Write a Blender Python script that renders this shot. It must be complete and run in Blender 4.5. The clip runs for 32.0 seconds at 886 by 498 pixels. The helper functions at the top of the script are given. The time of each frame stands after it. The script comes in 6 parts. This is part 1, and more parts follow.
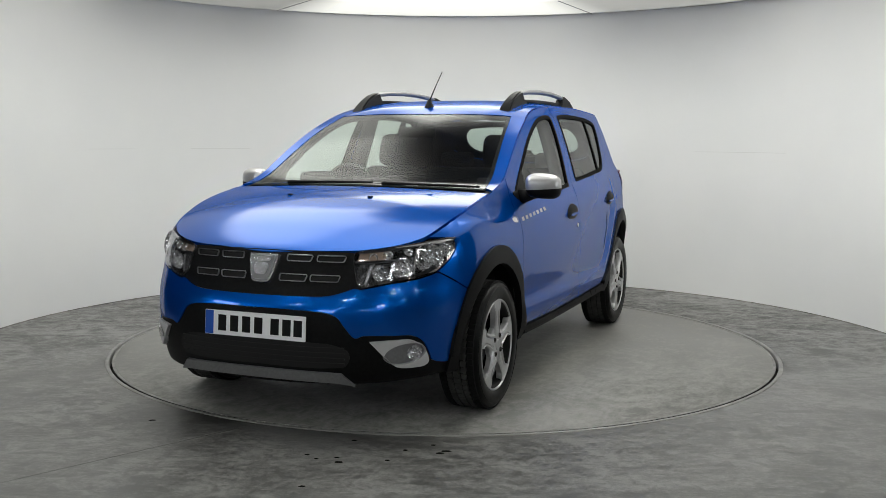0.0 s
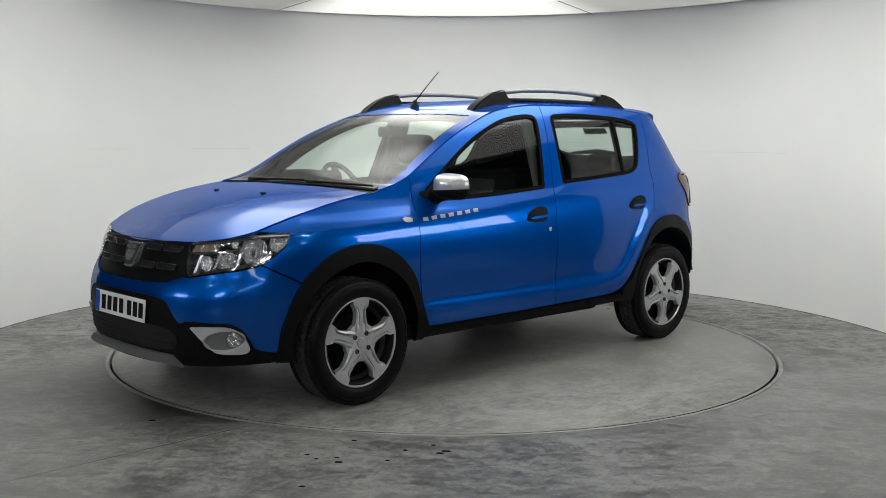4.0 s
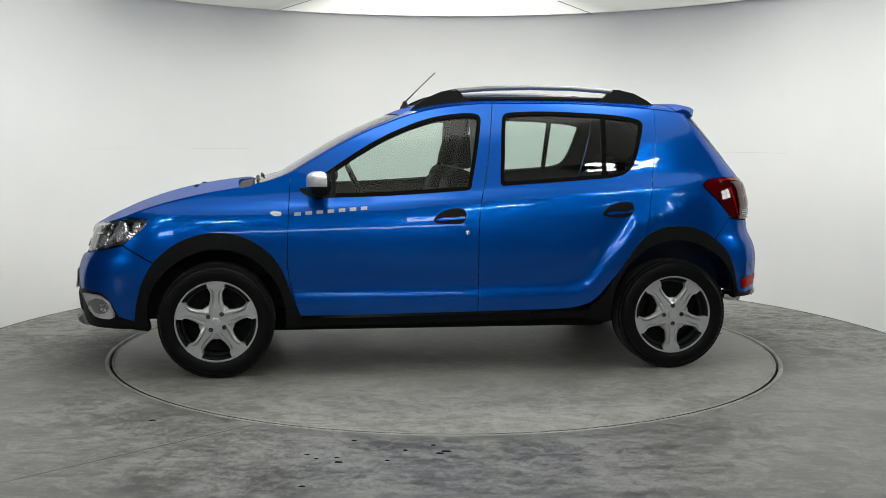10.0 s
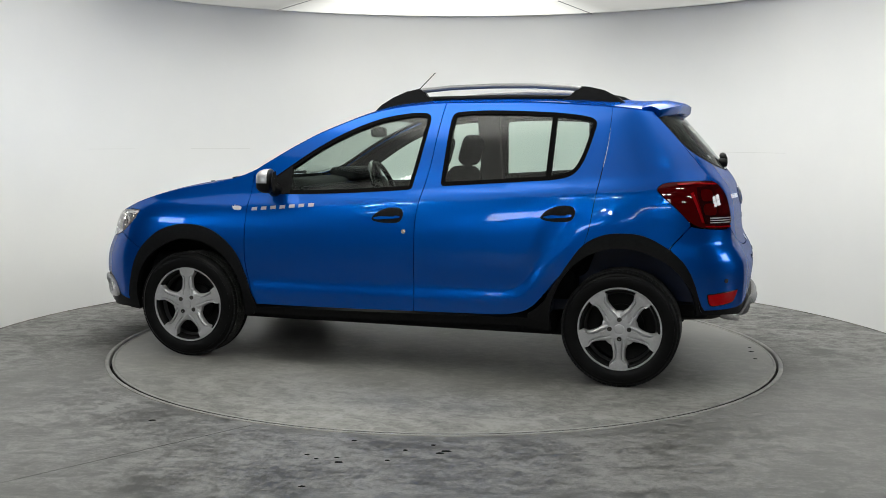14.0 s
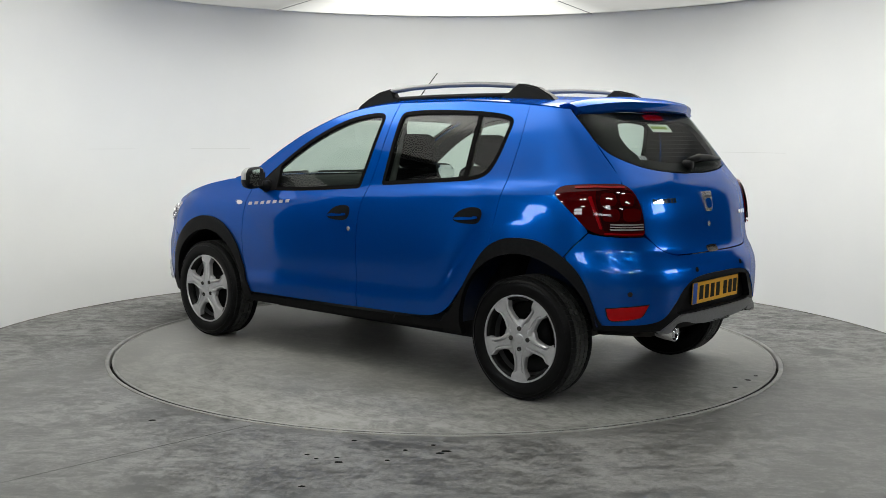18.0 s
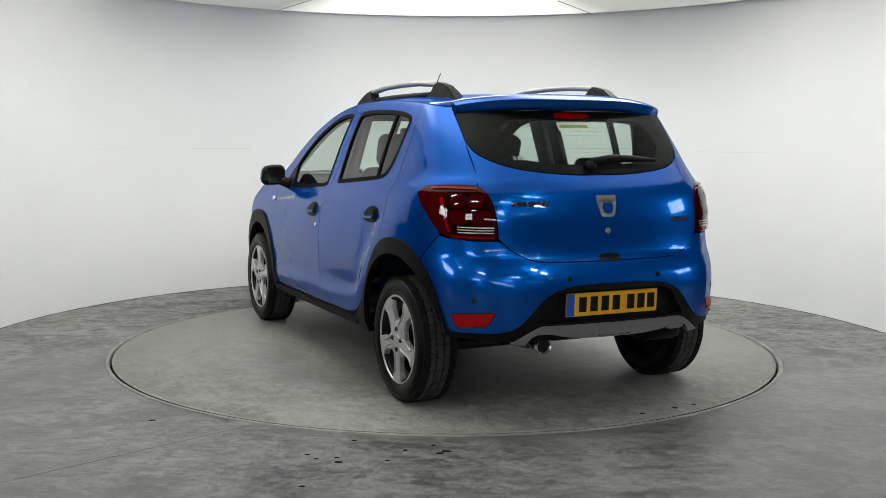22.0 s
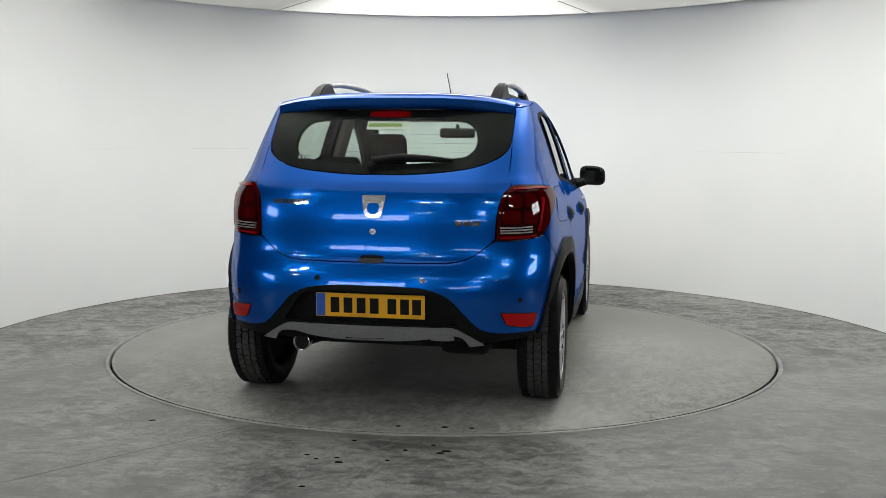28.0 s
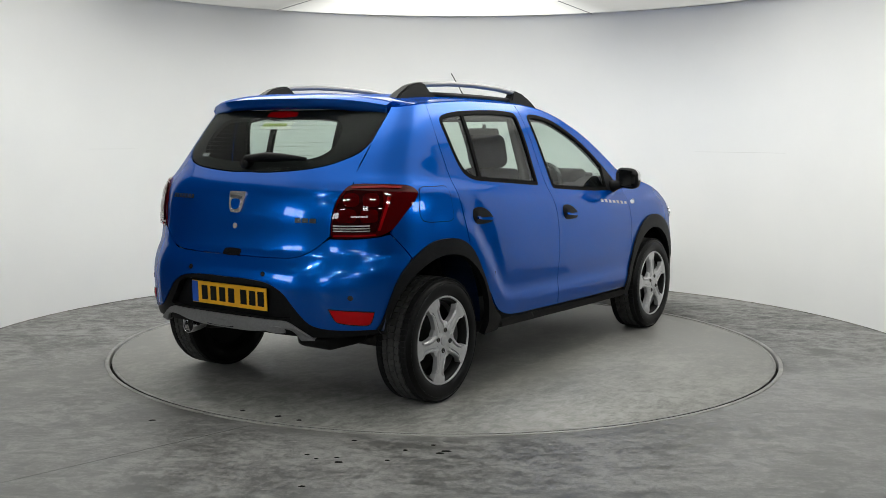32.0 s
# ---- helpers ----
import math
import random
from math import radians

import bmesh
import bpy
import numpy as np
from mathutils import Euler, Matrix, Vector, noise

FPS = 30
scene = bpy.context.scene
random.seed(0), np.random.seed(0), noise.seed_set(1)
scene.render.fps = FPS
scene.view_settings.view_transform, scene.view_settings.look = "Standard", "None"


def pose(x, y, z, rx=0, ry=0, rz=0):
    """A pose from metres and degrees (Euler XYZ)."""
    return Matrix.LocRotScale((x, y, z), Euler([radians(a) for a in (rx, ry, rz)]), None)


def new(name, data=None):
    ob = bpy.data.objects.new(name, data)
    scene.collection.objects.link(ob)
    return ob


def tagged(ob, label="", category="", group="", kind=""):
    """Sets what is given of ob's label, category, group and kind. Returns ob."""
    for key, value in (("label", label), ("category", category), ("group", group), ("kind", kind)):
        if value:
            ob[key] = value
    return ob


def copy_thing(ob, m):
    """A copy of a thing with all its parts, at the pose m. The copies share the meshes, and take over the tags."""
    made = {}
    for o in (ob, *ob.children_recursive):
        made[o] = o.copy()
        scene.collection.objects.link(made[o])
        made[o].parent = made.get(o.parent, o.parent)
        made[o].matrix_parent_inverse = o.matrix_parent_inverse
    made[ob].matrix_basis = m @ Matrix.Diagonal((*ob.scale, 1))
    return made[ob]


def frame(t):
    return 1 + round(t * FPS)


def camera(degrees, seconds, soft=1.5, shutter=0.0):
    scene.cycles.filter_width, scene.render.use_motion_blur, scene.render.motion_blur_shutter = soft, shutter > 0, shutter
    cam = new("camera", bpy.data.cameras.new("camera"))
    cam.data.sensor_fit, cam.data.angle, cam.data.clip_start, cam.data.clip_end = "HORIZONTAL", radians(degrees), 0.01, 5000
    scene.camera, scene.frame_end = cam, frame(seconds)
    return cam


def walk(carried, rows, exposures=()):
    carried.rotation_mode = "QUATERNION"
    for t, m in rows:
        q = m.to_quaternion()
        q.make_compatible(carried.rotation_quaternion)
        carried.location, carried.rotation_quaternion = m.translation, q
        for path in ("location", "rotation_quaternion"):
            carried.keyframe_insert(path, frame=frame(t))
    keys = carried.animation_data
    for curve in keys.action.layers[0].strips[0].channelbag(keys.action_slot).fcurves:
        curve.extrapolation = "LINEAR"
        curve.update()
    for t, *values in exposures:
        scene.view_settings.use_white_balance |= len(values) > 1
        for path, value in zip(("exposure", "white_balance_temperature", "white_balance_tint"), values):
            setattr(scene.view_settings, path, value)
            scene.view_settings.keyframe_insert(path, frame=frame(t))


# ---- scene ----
# The camera stands still outside a round white photo booth and looks at its turntable.
cam = camera(46.64, 32.0, soft=0.72)
EYE = (0.0, -6.553, 1.319)
CAM_POSE = Matrix(((0.99997849, -0.00638101, 0.00151848, EYE[0]), (0.00219027, 0.10662957, -0.99429640, EYE[1]),
                   (0.00618270, 0.99427834, 0.10664125, EYE[2]), (0, 0, 0, 1)))
walk(cam, [(0.0, CAM_POSE), (32.0, CAM_POSE)], [(0.0, 0.16), (3.5, 0.16), (5.5, 0.42), (32.0, 0.42)])
TURN_START, TURN_RATE, CAR_SHIFT = 247.70, -6.011, 0.073

# ---- light ----
world = bpy.data.worlds.new("hall_dark")
scene.world = world
world.use_nodes = True
world.node_tree.nodes["Background"].inputs["Color"].default_value = (0.02, 0.022, 0.025, 1)
LAMP_POWER = 11.0

# ---- materials ----
def shader(name, color, rough=0.5, metal=0.0, **more):
    m = bpy.data.materials.new(name)
    m.use_nodes = True
    b = m.node_tree.nodes["Principled BSDF"]
    b.inputs["Base Color"].default_value = (*color, 1)
    b.inputs["Roughness"].default_value = rough
    b.inputs["Metallic"].default_value = metal
    for key, value in more.items():
        b.inputs[key.replace("_", " ")].default_value = value
    return m


def add(m, kind, **values):
    n = m.node_tree.nodes.new(kind)
    for key, value in values.items():
        if key in n.inputs:
            n.inputs[key].default_value = value
    return n


def grain(m, scale, amount, low, high, distance=0.002, rough=None, detail=6.0, stretch=None):
    """Noise over the object's own space: colour between low and high, a fine bump, and some change of gloss."""
    t = m.node_tree
    b = t.nodes["Principled BSDF"]
    c = t.nodes.new("ShaderNodeTexCoord")
    n = add(m, "ShaderNodeTexNoise", Scale=scale, Detail=detail)
    if stretch:
        mp = t.nodes.new("ShaderNodeMapping")
        mp.inputs["Scale"].default_value = stretch
        t.links.new(c.outputs["Object"], mp.inputs["Vector"])
        t.links.new(mp.outputs["Vector"], n.inputs["Vector"])
    else:
        t.links.new(c.outputs["Object"], n.inputs["Vector"])
    r = t.nodes.new("ShaderNodeValToRGB")
    r.color_ramp.elements[0].color, r.color_ramp.elements[1].color = (*low, 1), (*high, 1)
    r.color_ramp.elements[0].position, r.color_ramp.elements[1].position = 0.3, 0.7
    t.links.new(n.outputs["Fac"], r.inputs["Fac"])
    t.links.new(r.outputs["Color"], b.inputs["Base Color"])
    if amount:
        n2 = add(m, "ShaderNodeTexNoise", Scale=scale * 8, Detail=3.0)
        t.links.new(c.outputs["Object"], n2.inputs["Vector"])
        bp = add(m, "ShaderNodeBump", Strength=amount, Distance=distance)
        t.links.new(n2.outputs["Fac"], bp.inputs["Height"])
        t.links.new(bp.outputs["Normal"], b.inputs["Normal"])
    if rough:
        mr = add(m, "ShaderNodeMapRange")
        mr.inputs["To Min"].default_value, mr.inputs["To Max"].default_value = rough
        t.links.new(n.outputs["Fac"], mr.inputs["Value"])
        t.links.new(mr.outputs["Result"], b.inputs["Roughness"])
    return m


def car_paint(name, flake, body, rough):
    """Metallic paint: a soft flake gloss over a little body colour, under a clear coat with sharp reflections."""
    m = bpy.data.materials.new(name)
    m.use_nodes = True
    t = m.node_tree
    t.nodes.remove(t.nodes["Principled BSDF"])
    c = t.nodes.new("ShaderNodeTexCoord")
    wave = add(m, "ShaderNodeTexNoise", Scale=4.5, Detail=1.5)
    t.links.new(c.outputs["Object"], wave.inputs["Vector"])
    bump = add(m, "ShaderNodeBump", Strength=0.05, Distance=0.03)
    t.links.new(wave.outputs["Fac"], bump.inputs["Height"])
    glint = add(m, "ShaderNodeTexNoise", Scale=900.0, Detail=1.0)
    t.links.new(c.outputs["Object"], glint.inputs["Vector"])
    mr = add(m, "ShaderNodeMapRange")
    mr.inputs["From Min"].default_value, mr.inputs["From Max"].default_value = 0.3, 0.7
    mr.inputs["To Min"].default_value, mr.inputs["To Max"].default_value = rough - 0.05, rough + 0.05
    t.links.new(glint.outputs["Fac"], mr.inputs["Value"])
    base = t.nodes.new("ShaderNodeBsdfGlossy")
    base.inputs["Color"].default_value = (*flake, 1)
    t.links.new(mr.outputs["Result"], base.inputs["Roughness"])
    tight = t.nodes.new("ShaderNodeBsdfGlossy")
    tight.inputs["Color"].default_value = (*flake, 1)
    tight.inputs["Roughness"].default_value = 0.21
    lobes = t.nodes.new("ShaderNodeMixShader")
    lobes.inputs["Fac"].default_value = 0.35
    t.links.new(base.outputs["BSDF"], lobes.inputs[1])
    t.links.new(tight.outputs["BSDF"], lobes.inputs[2])
    under = t.nodes.new("ShaderNodeBsdfDiffuse")
    under.inputs["Color"].default_value = (*body, 1)
    both = t.nodes.new("ShaderNodeMixShader")
    face = t.nodes.new("ShaderNodeLayerWeight")
    face.inputs["Blend"].default_value = 0.5
    flop = t.nodes.new("ShaderNodeMath")
    flop.operation = "MULTIPLY_ADD"
    flop.inputs[1].default_value, flop.inputs[2].default_value = 0.40, 0.26
    t.links.new(face.outputs["Facing"], flop.inputs[0])
    t.links.new(flop.outputs["Value"], both.inputs["Fac"])
    t.links.new(lobes.outputs["Shader"], both.inputs[1])
    t.links.new(under.outputs["BSDF"], both.inputs[2])
    coat = t.nodes.new("ShaderNodeBsdfGlossy")
    coat.inputs["Roughness"].default_value = 0.02
    t.links.new(bump.outputs["Normal"], coat.inputs["Normal"])
    pw = t.nodes.new("ShaderNodeMath")
    pw.operation = "POWER"
    pw.inputs[1].default_value = 4.4
    t.links.new(face.outputs["Facing"], pw.inputs[0])
    fr = t.nodes.new("ShaderNodeMath")
    fr.operation = "MULTIPLY_ADD"
    fr.inputs[1].default_value, fr.inputs[2].default_value = 0.85, 0.03
    t.links.new(pw.outputs["Value"], fr.inputs[0])
    most = t.nodes.new("ShaderNodeMath")
    most.operation = "MINIMUM"
    most.inputs[1].default_value = 0.27
    t.links.new(fr.outputs["Value"], most.inputs[0])
    mix = t.nodes.new("ShaderNodeMixShader")
    t.links.new(most.outputs["Value"], mix.inputs["Fac"])
    t.links.new(both.outputs["Shader"], mix.inputs[1])
    t.links.new(coat.outputs["BSDF"], mix.inputs[2])
    t.links.new(mix.outputs["Shader"], t.nodes["Material Output"].inputs["Surface"])
    return m


PAINT = car_paint("blue_metallic_paint", (0.0004, 0.106, 0.51), (0.0004, 0.038, 0.24), 0.36)
BLACK_PLASTIC = grain(shader("grained_black_plastic", (0.02, 0.02, 0.022), 0.48, Specular_IOR_Level=0.12), 60, 0.25, (0.003, 0.003, 0.0034), (0.006, 0.006, 0.0064), 0.0006)
GLASS_BLACK = shader("black_glass_print", (0.004, 0.004, 0.0045), 0.6, Specular_IOR_Level=0.05)
# dusty tread, its grey also lifted for light thrown back by the floor
TREAD = grain(shader("dusty_floorlit_tread_rubber", (0.03, 0.03, 0.03), 0.8, Specular_IOR_Level=0.2), 25, 0.3, (0.036, 0.036, 0.036), (0.066, 0.066, 0.064), 0.0008, (0.65, 0.9))
SHOULDER = shader("shoulder_rubber", (0.011, 0.011, 0.0113), 0.75, Specular_IOR_Level=0.1)
GLOSS_BLACK = shader("gloss_black", (0.008, 0.008, 0.009), 0.12)
TRIM = grain(shader("dark_trim", (0.02, 0.02, 0.022), 0.8, Specular_IOR_Level=0.12), 40, 0.0, (0.007, 0.007, 0.008), (0.014, 0.014, 0.015))
LINER = shader("headliner_grey", (0.11, 0.11, 0.106), 0.9, Specular_IOR_Level=0.05)
RUBBER = grain(shader("tyre_rubber", (0.010, 0.010, 0.011), 0.35, Specular_IOR_Level=0.14), 30, 0.2, (0.0018, 0.0018, 0.002), (0.0034, 0.0034, 0.0036), 0.0006, (0.28, 0.5))
SEAL = shader("window_rubber", (0.003, 0.003, 0.003), 0.6, Specular_IOR_Level=0.03)
SILVER = shader("silver_alloy_paint", (0.46, 0.46, 0.47), 0.30, 0.65, Coat_Weight=0.4, Coat_Roughness=0.08)
WHEEL_SILVER = grain(shader("silver_wheel_paint", (0.48, 0.48, 0.49), 0.30, 0.5), 90, 0.0, (0.45, 0.45, 0.46), (0.51, 0.51, 0.52))
DARK_METAL = grain(shader("dark_steel", (0.05, 0.05, 0.052), 0.5, 0.7), 12, 0.1, (0.03, 0.03, 0.03), (0.08, 0.075, 0.07), 0.001, (0.4, 0.7))
EMBLEM = shader("polished_emblem", (0.66, 0.66, 0.68), 0.22, 0.8)
LAMP_SHELL = shader("dark_chrome_lamp_housing", (0.30, 0.30, 0.31), 0.16, 0.85)
CHROME = shader("chrome", (0.82, 0.82, 0.84), 0.06, 1.0)
SATIN_GREY = grain(shader("satin_grey_plastic", (0.19, 0.19, 0.196), 0.38, 0.3), 80, 0.03, (0.17, 0.17, 0.175), (0.21, 0.21, 0.216), 0.0004)
FABRIC = grain(shader("black_seat_cloth", (0.012, 0.012, 0.013), 0.95, Specular_IOR_Level=0.05), 30, 0.0, (0.004, 0.004, 0.0045), (0.009, 0.009, 0.010))
FABRIC_GREY = grain(shader("grey_seat_cloth", (0.06, 0.06, 0.06), 0.95, Specular_IOR_Level=0.05), 40, 0.0, (0.02, 0.02, 0.021), (0.04, 0.04, 0.04))
# body blue with the shade inside the rear arches put into its colour
SHADED_LINER_BLUE = grain(shader("shaded_blue_inner_panel", (0.002, 0.01, 0.05), 0.3), 8, 0.05, (0.001, 0.006, 0.03), (0.002, 0.012, 0.055))
BEZEL = shader("satin_silver_plastic", (0.52, 0.52, 0.53), 0.36, 0.2)
GRILLE_TRIM = shader("dark_chrome_trim", (0.22, 0.22, 0.225), 0.28, 0.85)
PLATE_WHITE = shader("white_reflective_plate", (0.93, 0.93, 0.94), 0.25)
PLATE_YELLOW = shader("yellow_reflective_plate", (0.74, 0.37, 0.012), 0.35)
PLATE_BLUE = shader("plate_blue_band", (0.01, 0.08, 0.42), 0.3)
PLATE_BLACK = shader("plate_black", (0.006, 0.006, 0.006), 0.5, Specular_IOR_Level=0.15)
WHITE_MARK = shader("silver_decal", (0.42, 0.42, 0.45), 0.3, 0.3)
BULB_WHITE = shader("clear_lamp_reflector", (0.80, 0.80, 0.80), 0.35, 0.2)


def glass(name, color, rough=0.0, sides=2.0):
    """A thin pane: clear with a tint, and the gloss of its two faces, which rises at a slant."""
    m = bpy.data.materials.new(name)
    m.use_nodes = True
    t = m.node_tree
    t.nodes.remove(t.nodes["Principled BSDF"])
    tr = t.nodes.new("ShaderNodeBsdfTransparent")
    tr.inputs["Color"].default_value = (*color, 1)
    gl = t.nodes.new("ShaderNodeBsdfGlossy")
    gl.inputs["Roughness"].default_value = rough
    lw = t.nodes.new("ShaderNodeLayerWeight")
    lw.inputs["Blend"].default_value = 0.5
    pw = t.nodes.new("ShaderNodeMath")
    pw.operation = "POWER"
    pw.inputs[1].default_value = 5.0
    t.links.new(lw.outputs["Facing"], pw.inputs[0])
    fr = t.nodes.new("ShaderNodeMath")
    fr.operation = "MULTIPLY_ADD"
    fr.inputs[1].default_value, fr.inputs[2].default_value = 0.96, 0.04
    t.links.new(pw.outputs["Value"], fr.inputs[0])
    # both faces: k R / (1 + (k - 1) R)
    up = t.nodes.new("ShaderNodeMath")
    up.operation = "MULTIPLY"
    up.inputs[1].default_value = sides
    t.links.new(fr.outputs["Value"], up.inputs[0])
    down = t.nodes.new("ShaderNodeMath")
    down.operation = "MULTIPLY_ADD"
    down.inputs[1].default_value, down.inputs[2].default_value = sides - 1.0, 1.0
    t.links.new(fr.outputs["Value"], down.inputs[0])
    q = t.nodes.new("ShaderNodeMath")
    q.operation = "DIVIDE"
    t.links.new(up.outputs["Value"], q.inputs[0])
    t.links.new(down.outputs["Value"], q.inputs[1])
    mix = t.nodes.new("ShaderNodeMixShader")
    t.links.new(q.outputs["Value"], mix.inputs["Fac"])
    t.links.new(tr.outputs["BSDF"], mix.inputs[1])
    t.links.new(gl.outputs["BSDF"], mix.inputs[2])
    t.links.new(mix.outputs["Shader"], t.nodes["Material Output"].inputs["Surface"])
    return m


GLASS = glass("green_tinted_glass", (0.73, 0.82, 0.77), 0.0, 1.3)
REAR_GLASS = glass("dark_rear_glass", (0.70, 0.77, 0.73), 0.0, 0.22)
SCREEN_GLASS = glass("windscreen_glass", (0.78, 0.86, 0.81), 0.0, 1.0)
CLEAR = glass("clear_lamp_lens", (0.92, 0.92, 0.93))
RED_LENS = shader("red_lamp_lens", (0.36, 0.002, 0.004), 0.3, Specular_IOR_Level=0.0, Coat_Weight=0.5, Coat_Roughness=0.02)
GUIDE_RED = shader("red_light_guide", (0.27, 0.002, 0.004), 0.12, Coat_Weight=0.6)
MID_RED = shader("deep_red_lens", (0.055, 0.0004, 0.0008), 0.3, Specular_IOR_Level=0.0, Coat_Weight=1.0, Coat_Roughness=0.01)
DARK_RED = shader("dark_red_lens", (0.02, 0.0004, 0.0006), 0.3, Specular_IOR_Level=0.0, Coat_Weight=1.0, Coat_Roughness=0.01)

STICKER = shader("white_window_sticker", (0.7, 0.72, 0.66), 0.5)
STICKER_GREEN = shader("green_sticker_print", (0.25, 0.33, 0.05), 0.5)
AMBER = shader("pale_amber_reflector", (0.40, 0.30, 0.24), 0.25, 0.4)

# ---- mesh tools ----
def part(name, bm, material, parent=None, label="", smooth=True):
    me = bpy.data.meshes.new(name)
    bm.normal_update()
    bm.to_mesh(me)
    bm.free()
    for m in material if isinstance(material, (list, tuple)) else [material]:
        me.materials.append(m)
    if smooth:
        me.shade_smooth()
    ob = new(name, me)
    if parent:
        ob.parent = parent
    return tagged(ob, label)


def box(bm, x0, x1, y0, y1, z0, z1, bevel=0.0, m=None, seg=2):
    r = bmesh.ops.create_cube(bm, size=1)
    vs = r["verts"]
    for v in vs:
        v.co = Vector(((x0 + x1) / 2 + v.co.x * (x1 - x0), (y0 + y1) / 2 + v.co.y * (y1 - y0), (z0 + z1) / 2 + v.co.z * (z1 - z0)))
    if m:
        for v in vs:
            v.co = m @ v.co
    if bevel:
        es = list({e for v in vs for e in v.link_edges})
        bmesh.ops.bevel(bm, geom=es, offset=bevel, segments=seg, affect="EDGES", profile=0.5)
    return bm


def lathe(bm, profile, steps, m=None, arc=2 * math.pi, start=0.0):
    """Turns (radius, height) points round the y axis, the height along y."""
    rows = []
    closed = abs(arc - 2 * math.pi) < 1e-6
    n = steps if closed else steps + 1
    for r, h in profile:
        ring = []
        for i in range(n):
            a = start + arc * i / steps
            co = Vector((r * math.cos(a), h, r * math.sin(a)))
            ring.append(bm.verts.new(m @ co if m else co))
        rows.append(ring)
    for a, b in zip(rows, rows[1:]):
        for i in range(steps):
            j = (i + 1) % n
            bm.faces.new((a[i], a[j], b[j], b[i]))
    return rows


def tube(bm, pts, radius, n=10, cap=True):
    rings = []
    for i, p in enumerate(pts):
        d = (Vector(pts[min(i + 1, len(pts) - 1)]) - Vector(pts[max(i - 1, 0)])).normalized()
        a = d.cross(Vector((0, 0, 1)))
        a = a.normalized() if a.length > 1e-4 else Vector((1, 0, 0))
        b = d.cross(a)
        r = radius[i] if isinstance(radius, (list, tuple)) else radius
        rings.append([bm.verts.new(Vector(p) + r * (math.cos(2 * math.pi * k / n) * a + math.sin(2 * math.pi * k / n) * b)) for k in range(n)])
    for r0, r1 in zip(rings, rings[1:]):
        for k in range(n):
            bm.faces.new((r0[k], r0[(k + 1) % n], r1[(k + 1) % n], r1[k]))
    if cap:
        bm.faces.new(rings[0][::-1])
        bm.faces.new(rings[-1])


def rounded(points, steps=6):
    """A closed outline through the points, bent smoothly; a third value of 0 marks a sharp corner."""
    out, n = [], len(points)
    for i in range(n):
        p0, p1, p2, p3 = (points[(i + k) % n] for k in (-1, 0, 1, 2))
        a, b = np.array(p1[:2]), np.array(p2[:2])
        gap = np.linalg.norm(b - a)
        ma = np.zeros(2) if len(p1) > 2 else (b - np.array(p0[:2])) * gap / (gap + np.linalg.norm(a - np.array(p0[:2])) + 1e-9)
        mb = np.zeros(2) if len(p2) > 2 else (np.array(p3[:2]) - a) * gap / (gap + np.linalg.norm(np.array(p3[:2]) - b) + 1e-9)
        if len(p1) > 2 and len(p2) > 2:
            ma = mb = b - a
        elif len(p1) > 2:
            ma = 1.5 * (b - a) - 0.5 * mb
        elif len(p2) > 2:
            mb = 1.5 * (b - a) - 0.5 * ma
        for k in range(steps):
            s = k / steps
            out.append((2 * s**3 - 3 * s**2 + 1) * a + (s**3 - 2 * s**2 + s) * ma + (3 * s**2 - 2 * s**3) * b + (s**3 - s**2) * mb)
    return np.array(out)


def evened(poly, step):
    """The closed outline with no side longer than step."""
    out = []
    for a, b in zip(poly, np.roll(poly, -1, 0)):
        n = max(1, math.ceil(np.linalg.norm(b - a) / step))
        out += [a + (b - a) * k / n for k in range(n)]
    return np.array(out)


def area(poly):
    x, y = poly[:, 0], poly[:, 1]
    return 0.5 * np.sum(x * np.roll(y, -1) - np.roll(x, -1) * y)


def inset(poly, d):
    """Moves a closed outline inwards by d (outwards if negative)."""
    if area(poly) < 0:
        poly = poly[::-1]
    e = np.roll(poly, -1, 0) - poly
    e = e / (np.linalg.norm(e, axis=1)[:, None] + 1e-12)
    n = np.stack([-e[:, 1], e[:, 0]], 1)
    m = n + np.roll(n, 1, 0)
    m = m / np.maximum(np.linalg.norm(m, axis=1), 0.2)[:, None]
    c = np.maximum((m * n).sum(1), 0.5)
    return poly + m * (d / c)[:, None]


def inside(poly, p):
    """Which of the points p lie inside the outline."""
    a, b = poly, np.roll(poly, -1, 0)
    x, y = p[:, 0][:, None], p[:, 1][:, None]
    cross = (a[:, 1] > y) != (b[:, 1] > y)
    dy = np.where(b[:, 1] - a[:, 1] == 0, 1e-12, b[:, 1] - a[:, 1])
    return (cross & (x < (b[:, 0] - a[:, 0]) * (y - a[:, 1]) / dy + a[:, 0])).sum(1) % 2 == 1


def far_from(poly, p, d):
    a, b = poly, np.roll(poly, -1, 0)
    ab = b - a
    k = np.clip(((p[:, None, :] - a) * ab).sum(2) / np.maximum((ab**2).sum(1), 1e-12), 0, 1)
    return np.min(np.linalg.norm(p[:, None, :] - (a + k[:, :, None] * ab), axis=2), axis=1) > d


